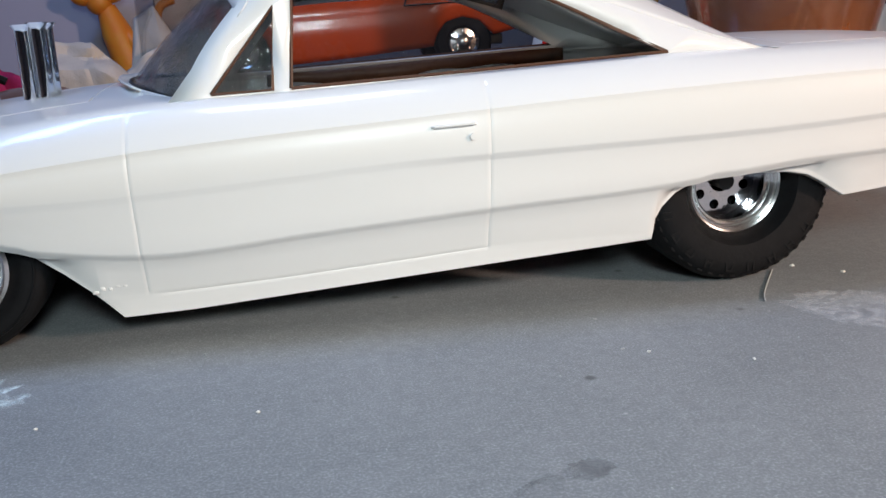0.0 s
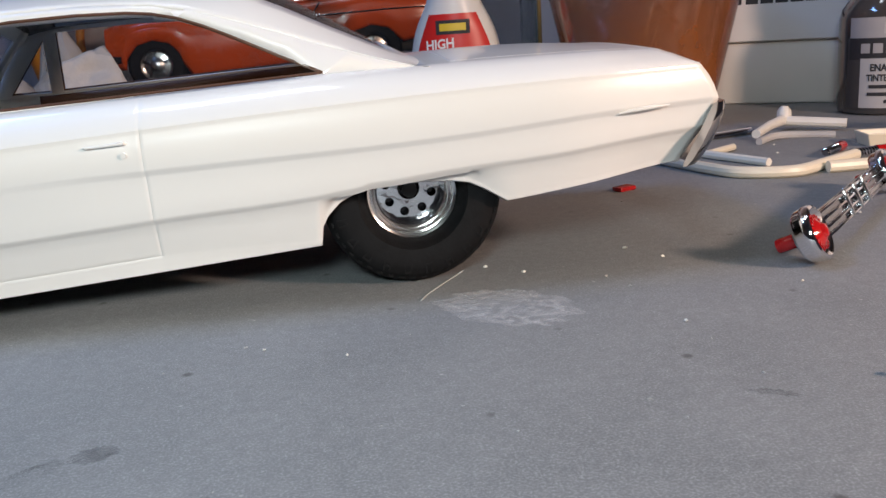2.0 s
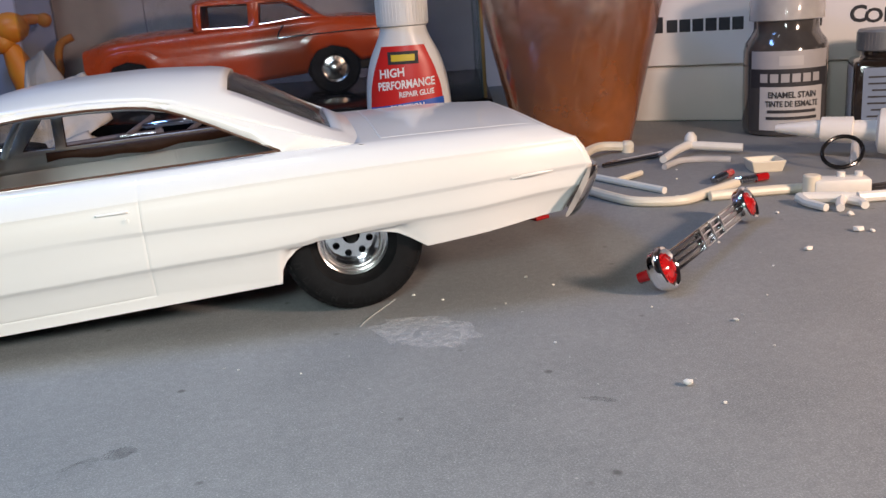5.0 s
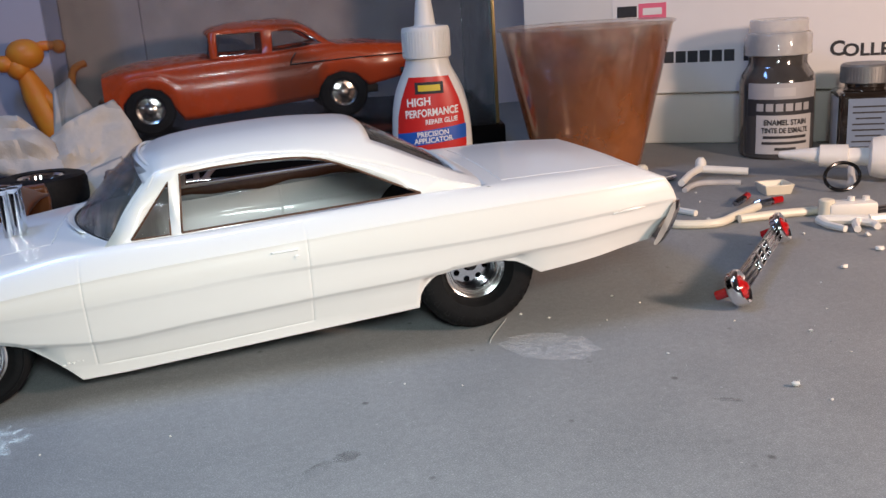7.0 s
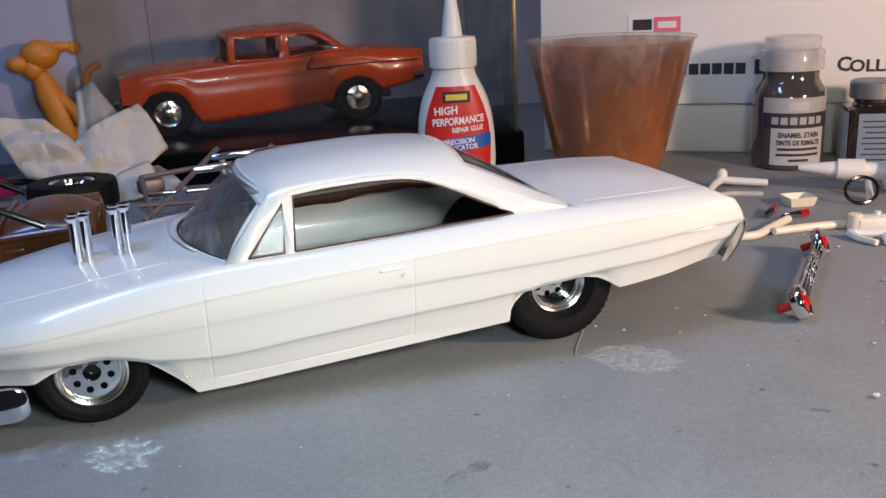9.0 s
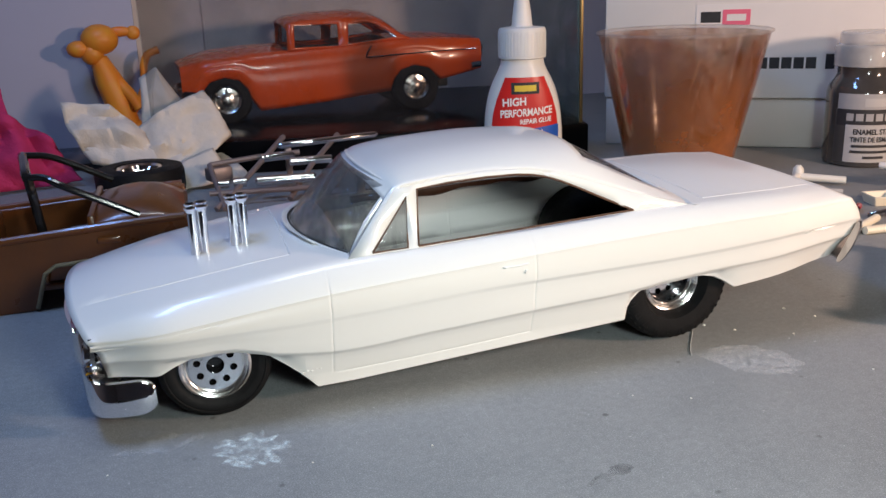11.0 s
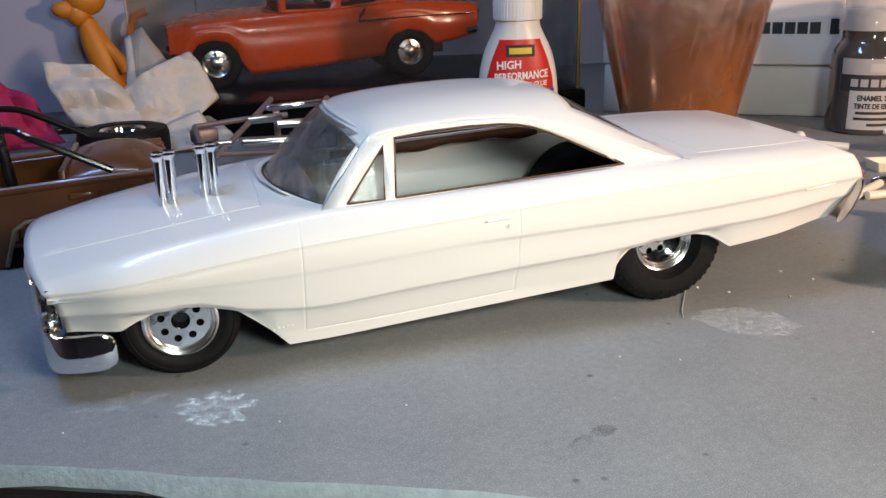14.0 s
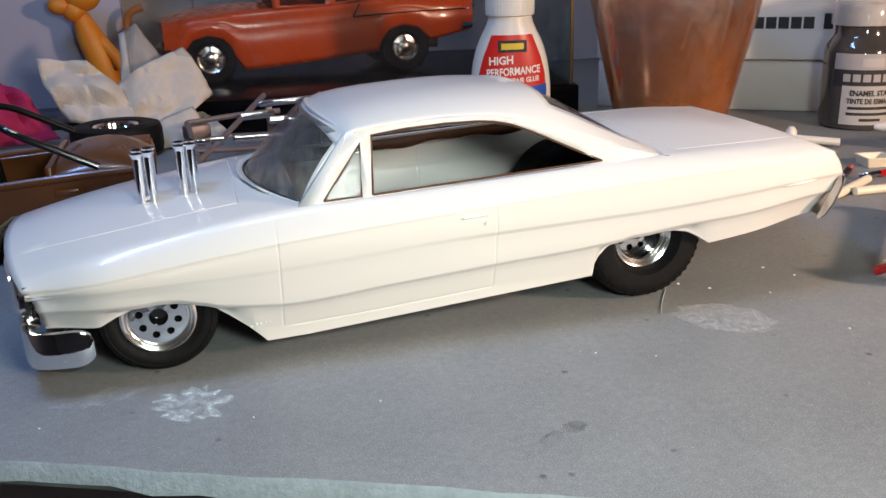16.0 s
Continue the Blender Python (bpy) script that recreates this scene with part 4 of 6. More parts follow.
def orange_car():
    car = thing("orange_model_car", (60, DYC, 18), "glossy orange fifties two-door model car inside a display case", "model car")
    bot = curve([(-24, 36), (-15.5, 31.5), (-12.5, 31.5), (-11.5, 37), (-6, 43.4), (2.5, 45.6), (11, 43.4), (15.5, 38), (17.5, 32), (22.4, 25.0), (60, 27.6), (103, 31.5), (105.5, 38), (110, 43.5), (119, 46.0), (128, 43.8), (133, 39), (136, 36.5), (165, 42)])
    belt = bow([(-24, 52.5), (-10, 55.5), (10, 57.5), (39, 59.2), (76, 60.6), (112, 62.6), (135, 61.8), (165, 59.6)])
    mid = bow([(-24, 53.5), (-10, 58.5), (10, 61.0), (39, 62.0), (112, 64.2), (135, 64.0), (165, 60.5)])
    xs = sorted(set([-22, -20, -17, -15.5, -14, -12.5, -12, -11.5, -9, -6, -2, 2.5, 7, 11, 13.5, 15.5, 16.5, 17.5, 20, 22.4, 30, 39, 50, 60, 70, 80, 90, 100, 103, 104, 105.5, 107.5, 110, 114, 119, 124, 128, 130.5, 133, 134.5, 136, 142, 150, 157, 161, 163.5]))
    rows = []
    for x in xs:
        zb, z5, zc = bot(x), belt(x), mid(x)
        tap = 5 * ease(-4, -24, x) ** 1.4 + 3 * ease(140, 166, x) ** 1.6
        zs = lambda t: zb + (z5 - zb) * t
        half = [(1.8, zb), (0.6, zs(0.1)), (-0.4, zs(0.35)), (-0.9, zs(0.55)), (-0.3, zs(0.62)), (-0.6, zs(0.68)), (0.0, zs(0.85)), (1.6, zs(0.96)), (3.2, z5 + 0.3)]
        half += [(y, z5 + 0.3 + (zc - z5) * (1 - (1 - (y - 3.2) / 32.8) ** 2.2)) for y in (5, 8, 13, 20, 28, 36)]
        row = [Vector((x + (-2.5 * ease(0, 36, y) * ease(-8, -22, x)), 347 + y + tap * (36 - y) / 37, z)) for y, z in half]
        rows.append(row + [Vector((p.x, 2 * DYC - p.y, p.z)) for p in reversed(row[:-1])])
    n = len(rows[0])
    bm = grid_mesh(rows, skip=lambda i, j: 39 <= xs[i] < 103 and min(j, n - 2 - j) >= 9)
    for row in (rows[0], rows[-1]):
        bm.faces.new([bm.verts.new(p) for p in row])
    bmesh.ops.remove_doubles(bm, verts=bm.verts, dist=0.001)
    bmesh.ops.recalc_face_normals(bm, faces=bm.faces)
    part("body", bm, ORANGE, car, smooth=50, thick=1.2)
    rail = bow([(36, 68), (41, 74.0), (46, 75.4), (60, 76), (90, 76), (98, 74.6), (106, 69.5), (114, 64), (118, 62.6)])
    roof = bow([(36, 73), (41, 77.2), (50, 79.3), (70, 80.6), (90, 80.2), (100, 77.5), (108, 72), (116, 65), (120, 63.6)])
    lean = lambda z: float(np.interp(z, [58, 64, 76, 80], [2.6, 3.6, 7.0, 10]))
    rx = [38.5, 40, 42, 45, 50, 57, 65, 75, 85, 92, 97, 101, 105, 109, 113, 117, 119]
    rows = []
    for x in rx:
        ze, zc = rail(x), roof(x)
        ye = lean(ze)
        row = [Vector((x + 3 * (1 - u) ** 2 * ease(48, 38, x), 347 + ye + (36 - ye) * u, ze + (zc - ze) * (1 - (1 - u) ** 3))) for u in (0, 0.04, 0.09, 0.16, 0.28, 0.45, 0.7, 1.0)]
        rows.append(row + [Vector((p.x, 2 * DYC - p.y, p.z)) for p in reversed(row[:-1])])
    n2 = len(rows[0])
    win = lambda i, j: 97 <= rx[i] < 113 and min(j, n2 - 2 - j) >= 4
    bm = grid_mesh(rows, skip=win)
    bmesh.ops.recalc_face_normals(bm, faces=bm.faces)
    part("roof", bm, ORANGE, car, smooth=60, thick=1.0)
    front = [(45.6, 60.8), (46.4, 73.6), (72.8, 73.4), (72.2, 60.6)]
    back = [(78.2, 61.2), (79.2, 73.2), (92, 73.2), (97, 71.8), (103, 68), (109.0, 64.0)]
    for far in (0, 1):
        bm = shape([(x, rail(x)) for x in (117, 113, 109, 105, 101, 97, 92, 85, 75, 60, 50, 45, 42)] + [(41, 58.9), (60, 59.6), (85, 60.8), (105, 62), (117, 62.4)], (front, back), 0)
        bmesh.ops.subdivide_edges(bm, edges=[e for e in bm.edges if e.calc_length() > 9], cuts=1)
        for v in bm.verts:
            y = lean(v.co.z) - 0.2
            v.co.y = 347 + (72 - y if far else y)
        part("cabin_side", bm, ORANGE, car, smooth=50, thick=1.0)
        for loop in (front, back):
            pts = [Vector((x, 347 + (72 - lean(z) + 0.4 if far else lean(z) - 0.4), z)) for x, z in loop]
            part("window_trim", tube(pts + [pts[0]], 0.45, 6), CHROME, car, "thin chrome window trim")
            bm = shape(loop, (), 0.3)
            for v in bm.verts:
                v.co.y = 347 + (72 - lean(v.co.z) - 0.8 if far else lean(v.co.z) + 0.8)
            part("side_window", bm, CLEAR, car, "clear side window")
        yy = 346.0 if not far else 2 * DYC - 346.0
        part("side_trim", tube([(88, yy, 53.0), (100, yy, 53.4), (130, yy + 0.3, 54.2), (160, yy + 1.2, 54.4)], 0.45, 6), CHROME, car, "chrome side moulding")
        part("side_dart", tube([(92, yy, 60), (89, yy - 0.2, 56), (88, yy - 0.2, 53)], 0.45, 6), CHROME, car, "short slanted chrome dart")
        for x, z, r in ((3.2, 33.0, 15.0), (119.6, 33.4, 15.4)):
            side = 1 if far else -1
            m = Matrix.Translation((x, 2 * DYC - 348.5 if far else 348.5, z)) @ Matrix.Rotation(radians(-90 if far else 90), 4, "X")
            hub = new("wheel")
            hub.parent = car
            ORIGIN[hub.name] = ORIGIN[car.name]
            part("tyre", moved(lathe([(8.6, -9), (r - 1.5, -9.5), (r, -8), (r, -1.6), (r - 1.4, 0), (9.4, 0.1), (8.4, -0.8)], 40, False), m), RUBBER, hub)
            part("rim", moved(lathe([(8.6, -0.4), (8.3, 0.2), (7.4, -0.3), (6.9, -1.6), (4.2, -1.2), (3.8, -0.2), (2.2, 0.3), (1.9, 1.0), (0.01, 1.2)], 40, False), m), POLISHED, hub, "dished chrome rim")
            part("spoke_set", moved(join(*[moved(box(1.6, 4.6, 0.9, (0, 4.6, -1.6), bev=0.2), Matrix.Rotation(2 * math.pi * k / 5, 4, "Z")) for k in range(5)]), m), DARKCHROME, hub)
    bm = grid_mesh([[Vector((39.5 + 3.5 * t + 3 * abs(k - 5) ** 2 / 25, 347 + 5 + 1.5 * t + (62 - 3 * t) * k / 10, 61 + 15.5 * t - abs(k - 5) ** 2 / 20)) for k in range(11)] for t in (0, 0.25, 0.5, 0.75, 1)])
    part("windscreen", bm, CLEAR, car, "clear windscreen", thick=0.3)
    part("front_bumper", tube([(-14, 350, 37), (-20, 352, 37.4), (-25, 365, 37.8), (-26, DYC, 38), (-25, 2 * DYC - 365, 37.8), (-20, 2 * DYC - 352, 37.4)], 2.2, 10), DARKCHROME, car, "chrome front bumper")
    part("rear_bumper", tube([(156, 349, 44), (162, 350, 44.4), (166, 362, 44.6), (167, DYC, 44.6), (166, 2 * DYC - 362, 44.6), (162, 2 * DYC - 350, 44.4)], 2.0, 10), CHROME, car, "chrome rear bumper")
    part("taillight", tube([(161.5, 350.4, 50), (163.8, 350.4, 51), (164.2, 350.6, 55.5), (162.5, 350.8, 57)], [0.8, 1.4, 1.4, 0.8], 10), CHROME, car, "chrome taillight bezel")
    part("chassis", box(150, 52, 6, (68, DYC, 31), bev=1), MATTBLACK, car, "flat black chassis")
    part("interior_tub", box(64, 60, 14, (73, DYC, 44), bev=2), material("dim_interior", (0.16, 0.13, 0.13), 0.7, grain=0.3, scale=100), car, "grey-brown interior tub")


orange_car()

# ---- white storage box with its printed paper ----
BOX_A = Vector((213.8, 276.7, 0))
BOX_U = Vector((346 - 213.8, 182.7 - 276.7, 0)).normalized()
BOX_N = Vector((-BOX_U.y, BOX_U.x, 0))
BOX_RZ = math.degrees(math.atan2(BOX_U.y, BOX_U.x))


def on_box(s, z, out=0.0):
    return BOX_A + BOX_U * s - BOX_N * out + Vector((0, 0, z))


def storage_box():
    mid = BOX_A + BOX_U * 135 + BOX_N * 80
    ob = thing("storage_box", mid, "white card storage box with a printed paper sign taped to it", "box")
    part("tray", box(268, 158, 27, mid, BOX_RZ, 1.2), CARD, ob, "cream lower half of the box")
    part("lid", box(270, 160, 113, mid + Vector((0, 0, 27.4)), BOX_RZ, 1.2), CARD, ob, "white box lid")
    paper = part("paper_sign", box(205, 0.3, 50.5, on_box(152.5, 28, 0.25), BOX_RZ), PAPER, ob, "white printed paper")
    flat = Matrix.Rotation(radians(BOX_RZ), 4, "Z") @ Matrix.Rotation(radians(90), 4, "X")

    def bar(s0, s1, z0, z1, mat, name="print_bar"):
        part(name, box(s1 - s0, 0.1, z1 - z0, on_box((s0 + s1) / 2, z0, 0.5), BOX_RZ), mat, paper, smooth=0)
    # a person's name, kept as bars
    bar(71, 75.4, 43.8, 51.5, INK)
    for k in range(6):
        bar(77.2 + k * 6.2, 82.4 + k * 6.2, 43.8, 49.8, INK)
    bar(118, 122.6, 43.6, 51.5, INK)
    for k in range(4):
        bar(124.2 + k * 6.2, 129.2 + k * 6.2, 43.6, 49.6, INK)
    words("printed_word", "C", 10.2, INK, paper, Matrix.Translation(on_box(162.8, 47.6, 0.5)) @ flat)
    words("printed_word", "OLLECT", 8.6, INK, paper, Matrix.Translation(on_box(182.4, 46.6, 0.5)) @ flat, 1.1)
    # logo as plain shapes
    bar(52.5, 63, 68.8, 74.6, INK, "logo_bar")
    lg = part("logo_block", box(14.5, 0.14, 8.2, on_box(71.2, 67.4, 0.5), BOX_RZ, 0.05), PINKPRINT, paper, "plain pink block", smooth=0)
    part("logo_bar", box(10, 0.1, 3.6, on_box(71.2, 69.6, 0.62), BOX_RZ), PAPER, paper, smooth=0)


storage_box()


def bend_words(name, text, size, mat, parent, place, wide=1.0):
    """Lettering laid on a curved face: place(x, y) gives the world point."""
    cu = bpy.data.curves.new(name, "FONT")
    cu.body, cu.size, cu.align_x, cu.align_y, cu.resolution_u = text, size, "CENTER", "CENTER", 3
    cu.offset = size * 0.03
    ob = bpy.data.objects.new(name, cu)
    me = bpy.data.meshes.new_from_object(ob)
    bpy.data.objects.remove(ob)
    bm = bmesh.new()
    bm.from_mesh(me)
    bpy.data.meshes.remove(me)
    for v in bm.verts:
        v.co = place(v.co.x * wide, v.co.y)
    return part(name, bm, mat, parent, smooth=0)


def glue_bottle():
    at, rz = Vector((146, 234, 0)), -14
    ob = thing("glue_bottle", at, "white glue bottle with red and blue label and pointed nozzle", "glue bottle")
    m = Matrix.Translation(at) @ Matrix.Rotation(radians(rz), 4, "Z")
    hw = bow([(0, 17.5), (1.2, 19.2), (4, 20), (14, 20.4), (26, 20.0), (36, 18.6), (44, 16.2), (50, 13.2), (54, 11.4), (57, 10.8)])
    hd = bow([(0, 10.5), (1.2, 11.6), (4, 12), (30, 12), (44, 11.4), (50, 11), (57, 10.6)])

    def face(x, z, out=0.12):
        a = math.asin(max(-0.999, min(0.999, x / hw(z))))
        return m @ Vector((hw(z) * math.sin(a) * (1 + out / 12), -(hd(z) + out) * math.cos(a), z))
    zs = [0, 0.5, 1.2, 2.5, 5, 10, 16, 22, 28, 33, 38, 42, 46, 49, 52, 54, 56, 57]
    bm = grid_mesh([[m @ Vector((hw(z) * math.cos(2 * math.pi * k / 40), hd(z) * math.sin(2 * math.pi * k / 40), z)) for k in range(40)] for z in zs], True)
    bmesh.ops.holes_fill(bm, edges=bm.edges, sides=0)
    bmesh.ops.recalc_face_normals(bm, faces=bm.faces)
    part("bottle", bm, GLUEWHITE, ob, smooth=60)
    prof = [(11.2, 57.2), (12, 57.6), (12, 71), (11.4, 72.4), (5.5, 73), (5.2, 74), (4.6, 80), (3.4, 88), (2.3, 95), (2.0, 97), (0.01, 97.4)]
    cap = lathe(prof, 40)
    part("cap", moved(cap, m), GLUEWHITE, ob, "white ribbed cap with tapered nozzle", smooth=40)
    part("cap_ribs", join(*[moved(box(0.5, 0.9, 12, (11.95, 0, 58.4)), m @ Matrix.Rotation(2 * math.pi * k / 44, 4, "Z")) for k in range(44)]), GLUEWHITE, ob, smooth=0)
    edge = curve([(5, 16.6), (20, 17.2), (30, 16.2), (38, 14.0), (44, 11.6), (48.5, 9.8)])

    def label(name, z0, z1, mat, out, n=10):
        rows = []
        for i in range(n + 1):
            zz = z0 + (z1 - z0) * i / n
            w = edge(zz)
            rows.append([face(w * (k / 10 - 1), zz + (0.10 * w * (k / 10 - 1) if name == "blue_band" else 0), out) for k in range(21)])
        return part(name, grid_mesh(rows), mat, ob, smooth=60)
    label("red_label", 5, 48.5, LABELRED, 0.12, 16)
    label("blue_band", 15.5, 22.5, LABELBLUE, 0.2, 4)
    rows = [[face(-7 + 14 * k / 10, z, 0.2) for k in range(11)] for z in (40.2, 43, 46)]
    part("logo_block", grid_mesh(rows), INK, ob, "black block with a yellow bar")
    rows = [[face(-5.4 + 10.8 * k / 10, z, 0.3) for k in range(11)] for z in (41.6, 43, 44.6)]
    part("logo_bar", grid_mesh(rows), YELLOW, ob)
    put = lambda cx, cz: (lambda x, y: face(cx + x, cz + y + 0.06 * x, 0.32))
    bend_words("label_word", "HIGH", 5.4, PAPER, ob, put(-5.5, 36.2), 0.9)
    bend_words("label_word", "PERFORMANCE", 5.2, PAPER, ob, put(0.5, 30.9), 0.72)
    bend_words("label_word", "REPAIR GLUE", 3.4, PAPER, ob, put(5.0, 26.6), 0.8)
    bend_words("label_word", "PRECISION", 3.6, PAPER, ob, put(0.5, 20.4), 0.9)
    bend_words("label_word", "APPLICATOR", 3.6, PAPER, ob, put(0.5, 17.2), 0.9)
    rows = [[face(2 + 7 * k / 6, z, 0.3) for k in range(7)] for z in (8.5, 11.5)]
    part("print_bar", grid_mesh(rows), INK, ob)


glue_bottle()


def cup_material():
    """Clear cup wall under a brown, cloudy film of dried stain that thins out towards the rim."""
    m = bpy.data.materials.new("stained_clear_cup")
    m.use_nodes = True
    nt = m.node_tree
    b = nt.nodes["Principled BSDF"]
    b.inputs["Base Color"].default_value, b.inputs["Roughness"].default_value = (0.31, 0.105, 0.03, 1), 0.2
    b.inputs["Coat Weight"].default_value = 0.5
    tr = nt.nodes.new("ShaderNodeBsdfTransparent")
    tr.inputs[0].default_value = (0.93, 0.88, 0.84, 1)
    gl = nt.nodes.new("ShaderNodeBsdfGlossy")
    gl.inputs["Roughness"].default_value = 0.06
    thin = nt.nodes.new("ShaderNodeMixShader")
    thin.inputs[0].default_value = 0.10
    nt.links.new(tr.outputs[0], thin.inputs[1])
    nt.links.new(gl.outputs[0], thin.inputs[2])
    mix = nt.nodes.new("ShaderNodeMixShader")
    nt.links.new(thin.outputs[0], mix.inputs[1])
    nt.links.new(b.outputs[0], mix.inputs[2])
    nt.links.new(mix.outputs[0], nt.nodes["Material Output"].inputs[0])
    co = nt.nodes.new("ShaderNodeTexCoord")
    sep = nt.nodes.new("ShaderNodeSeparateXYZ")
    nt.links.new(co.outputs["Object"], sep.inputs[0])
    n = nt.nodes.new("ShaderNodeTexNoise")
    n.inputs["Scale"].default_value, n.inputs["Detail"].default_value, n.inputs["Roughness"].default_value = 45, 7, 0.6
    nt.links.new(co.outputs["Object"], n.inputs["Vector"])
    film = nt.nodes.new("ShaderNodeMapRange")
    film.inputs[1].default_value, film.inputs[2].default_value, film.inputs[3].default_value, film.inputs[4].default_value = 0.006, 0.066, 0.90, 0.16
    nt.links.new(sep.outputs["Z"], film.inputs[0])
    cloud = nt.nodes.new("ShaderNodeMapRange")
    cloud.inputs[1].default_value, cloud.inputs[2].default_value, cloud.inputs[3].default_value, cloud.inputs[4].default_value = 0.3, 0.7, -0.28, 0.28
    nt.links.new(n.outputs["Fac"], cloud.inputs[0])
    side = nt.nodes.new("ShaderNodeMath")
    side.operation = "MULTIPLY"
    side.inputs[1].default_value = 4.0
    nt.links.new(sep.outputs["X"], side.inputs[0])
    s1 = nt.nodes.new("ShaderNodeMath")
    s1.operation = "ADD"
    nt.links.new(film.outputs[0], s1.inputs[0])
    nt.links.new(cloud.outputs[0], s1.inputs[1])
    s2 = nt.nodes.new("ShaderNodeMath")
    s2.operation, s2.use_clamp = "ADD", True
    nt.links.new(s1.outputs[0], s2.inputs[0])
    nt.links.new(side.outputs[0], s2.inputs[1])
    nt.links.new(s2.outputs[0], mix.inputs[0])
    return m


def mixing_cup():
    at = Vector((216, 197, 0))
    ob = thing("mixing_cup", at, "clear plastic cup stained inside with brown paint residue", "cup")
    T = Matrix.Translation(at)
    part("wall", moved(lathe([(25.6, 0.8), (29.4, 17), (33.3, 34), (37.2, 51), (41.0, 67.6), (40.5, 67.6), (36.7, 51), (32.8, 34), (28.9, 17), (25.1, 0.8)], 64, False), T), cup_material(), ob, "stained clear wall", smooth=40)
    part("rim", moved(lathe([(40.5, 67.5), (41.2, 67.5), (42.3, 68.0), (42.5, 68.9), (41.7, 69.3), (40.7, 68.8)], 64, False), T), glassy("clear_rim", (0.5, 0.42, 0.38), 0.06, 0.72, 0.1), ob, "rolled clear rim", smooth=60)
    part("base", moved(lathe([(0.01, 0.8), (24.6, 0.8), (24.8, 0), (25.6, 0), (25.6, 0.9), (25.0, 1.8), (0.01, 1.8)], 48, False), T), BROWN, ob, "brown-stained bottom")


mixing_cup()


def paint_jar():
    at = Vector((305, 172, 0))
    ob = thing("paint_jar", at, "glass jar of dark enamel stain with silver label and clear cap", "paint jar")
    T = Matrix.Translation(at)
    part("jar", moved(lathe([(0.01, 0), (15.5, 0), (17, 0.8), (17.6, 3), (17.6, 36), (16.8, 39.5), (14.2, 43), (13.4, 45), (13.4, 49), (0.01, 49)], 48), T), JARGLASS, ob, "smoky grey glass body", smooth=40)
    cap = part("cap", moved(lathe([(14.6, 48.6), (15.4, 49), (15.4, 57.5), (14.6, 59), (13.4, 59.4), (13.4, 64.6), (12.6, 65.4), (0.01, 65.4)], 48), T), CAPCLEAR, ob, "clear plastic overcap", smooth=30)
    part("inner_cap", moved(lathe([(12.8, 49.4), (12.8, 58), (12, 59), (0.01, 59)], 36), T), CAPGREY, cap, "grey ribbed cap inside")
    base = math.atan2(-1, -0.42)
    wrap = lambda r: (lambda x, z: at + Vector((r * math.cos(base + x / r), r * math.sin(base + x / r), z)))

    def band(name, x0, x1, z0, z1, r, mat):
        rows = [[wrap(r)(x0 + (x1 - x0) * k / 16, z) for k in range(17)] for z in (z0, (z0 + z1) / 2, z1)]
        return part(name, grid_mesh(rows), mat, ob, smooth=60)
    band("wrap_label", -19, 19, 2.6, 29, 17.66, material("charcoal_label", (0.07, 0.068, 0.068), 0.4, grain=0.2, scale=200))
    band("top_label", -18, 18, 29, 36.5, 17.7, GREYLABEL)
    band("dark_band", -18, 18, 21, 29, 17.7, INK)
    band("pale_label", -13, 15, 3, 21.5, 17.75, PALELABEL)
    band("logo_oval", -5, 5, 30.4, 34.4, 17.8, PALELABEL)
    for k in range(6):
        band("brand_bar", -13 + 4.5 * k, -9.6 + 4.5 * k, 23.4, 27.0, 17.8, GREYLABEL)
    bend_words("label_word", "ENAMEL STAIN", 3.6, INK, ob, lambda x, y: wrap(17.95)(x + 1, 18 + y), 0.85)
    bend_words("label_word", "TINTE DE ESMALTE", 3.4, INK, ob, lambda x, y: wrap(17.95)(x + 1, 14.2 + y), 0.78)
    for z, w in ((10.4, 10.5), (7.6, 11), (4.8, 5)):
        band("print_bar", 1 - w, 1 + w, z, z + 1.3, 17.95, INK)


paint_jar()


def small_bottle():
    at, rz = Vector((338, 150, 0)), -28
    ob = thing("small_paint_bottle", at, "small square black paint bottle with grey ribbed metal cap", "paint bottle")
    m = Matrix.Translation(at) @ Matrix.Rotation(radians(rz), 4, "Z")
    body = box(27, 27, 31, (0, 0, 0), 0, 2.5, 3)
    part("bottle", moved(body, m), JARPAINT, ob, "dark square glass body", smooth=40)
    part("neck", moved(lathe([(11, 30.5), (9.5, 32.5), (9.5, 35)], 32), m), JARPAINT, ob)
    part("cap", moved(lathe([(11.2, 34.2), (11.6, 34.6), (11.6, 42), (10.8, 43), (0.01, 43)], 44), m), CAPGREY, ob, "grey metal screw cap")
    part("cap_ribs", join(*[moved(box(0.5, 0.7, 6.6, (11.5, 0, 35)), m @ Matrix.Rotation(2 * math.pi * k / 48, 4, "Z")) for k in range(48)]), CAPGREY, ob, smooth=0)
    lab = part("blue_label", moved(box(18, 0.2, 25, (-1, -13.6, 3)), m), BLUELABEL, ob, "pale blue label of small print", smooth=0)
    for k in range(8):
        part("print_bar", moved(box(14 - 3 * (k % 3 == 2), 0.1, 0.7, (-1, -13.76, 5 + 2.7 * k)), m), INK, lab, smooth=0)
    lab2 = part("cream_label", moved(box(0.2, 18, 25, (13.6, 0, 3)), m), PALELABEL, ob, "cream label of small print", smooth=0)
    for k in range(8):
        part("print_bar", moved(box(0.1, 13, 0.7, (13.76, 0, 5 + 2.7 * k)), m), INK, lab2, smooth=0)
    lab3 = part("cream_label", moved(box(0.2, 18, 25, (-13.6, 0, 3)), m), PALELABEL, ob, smooth=0)


small_bottle()


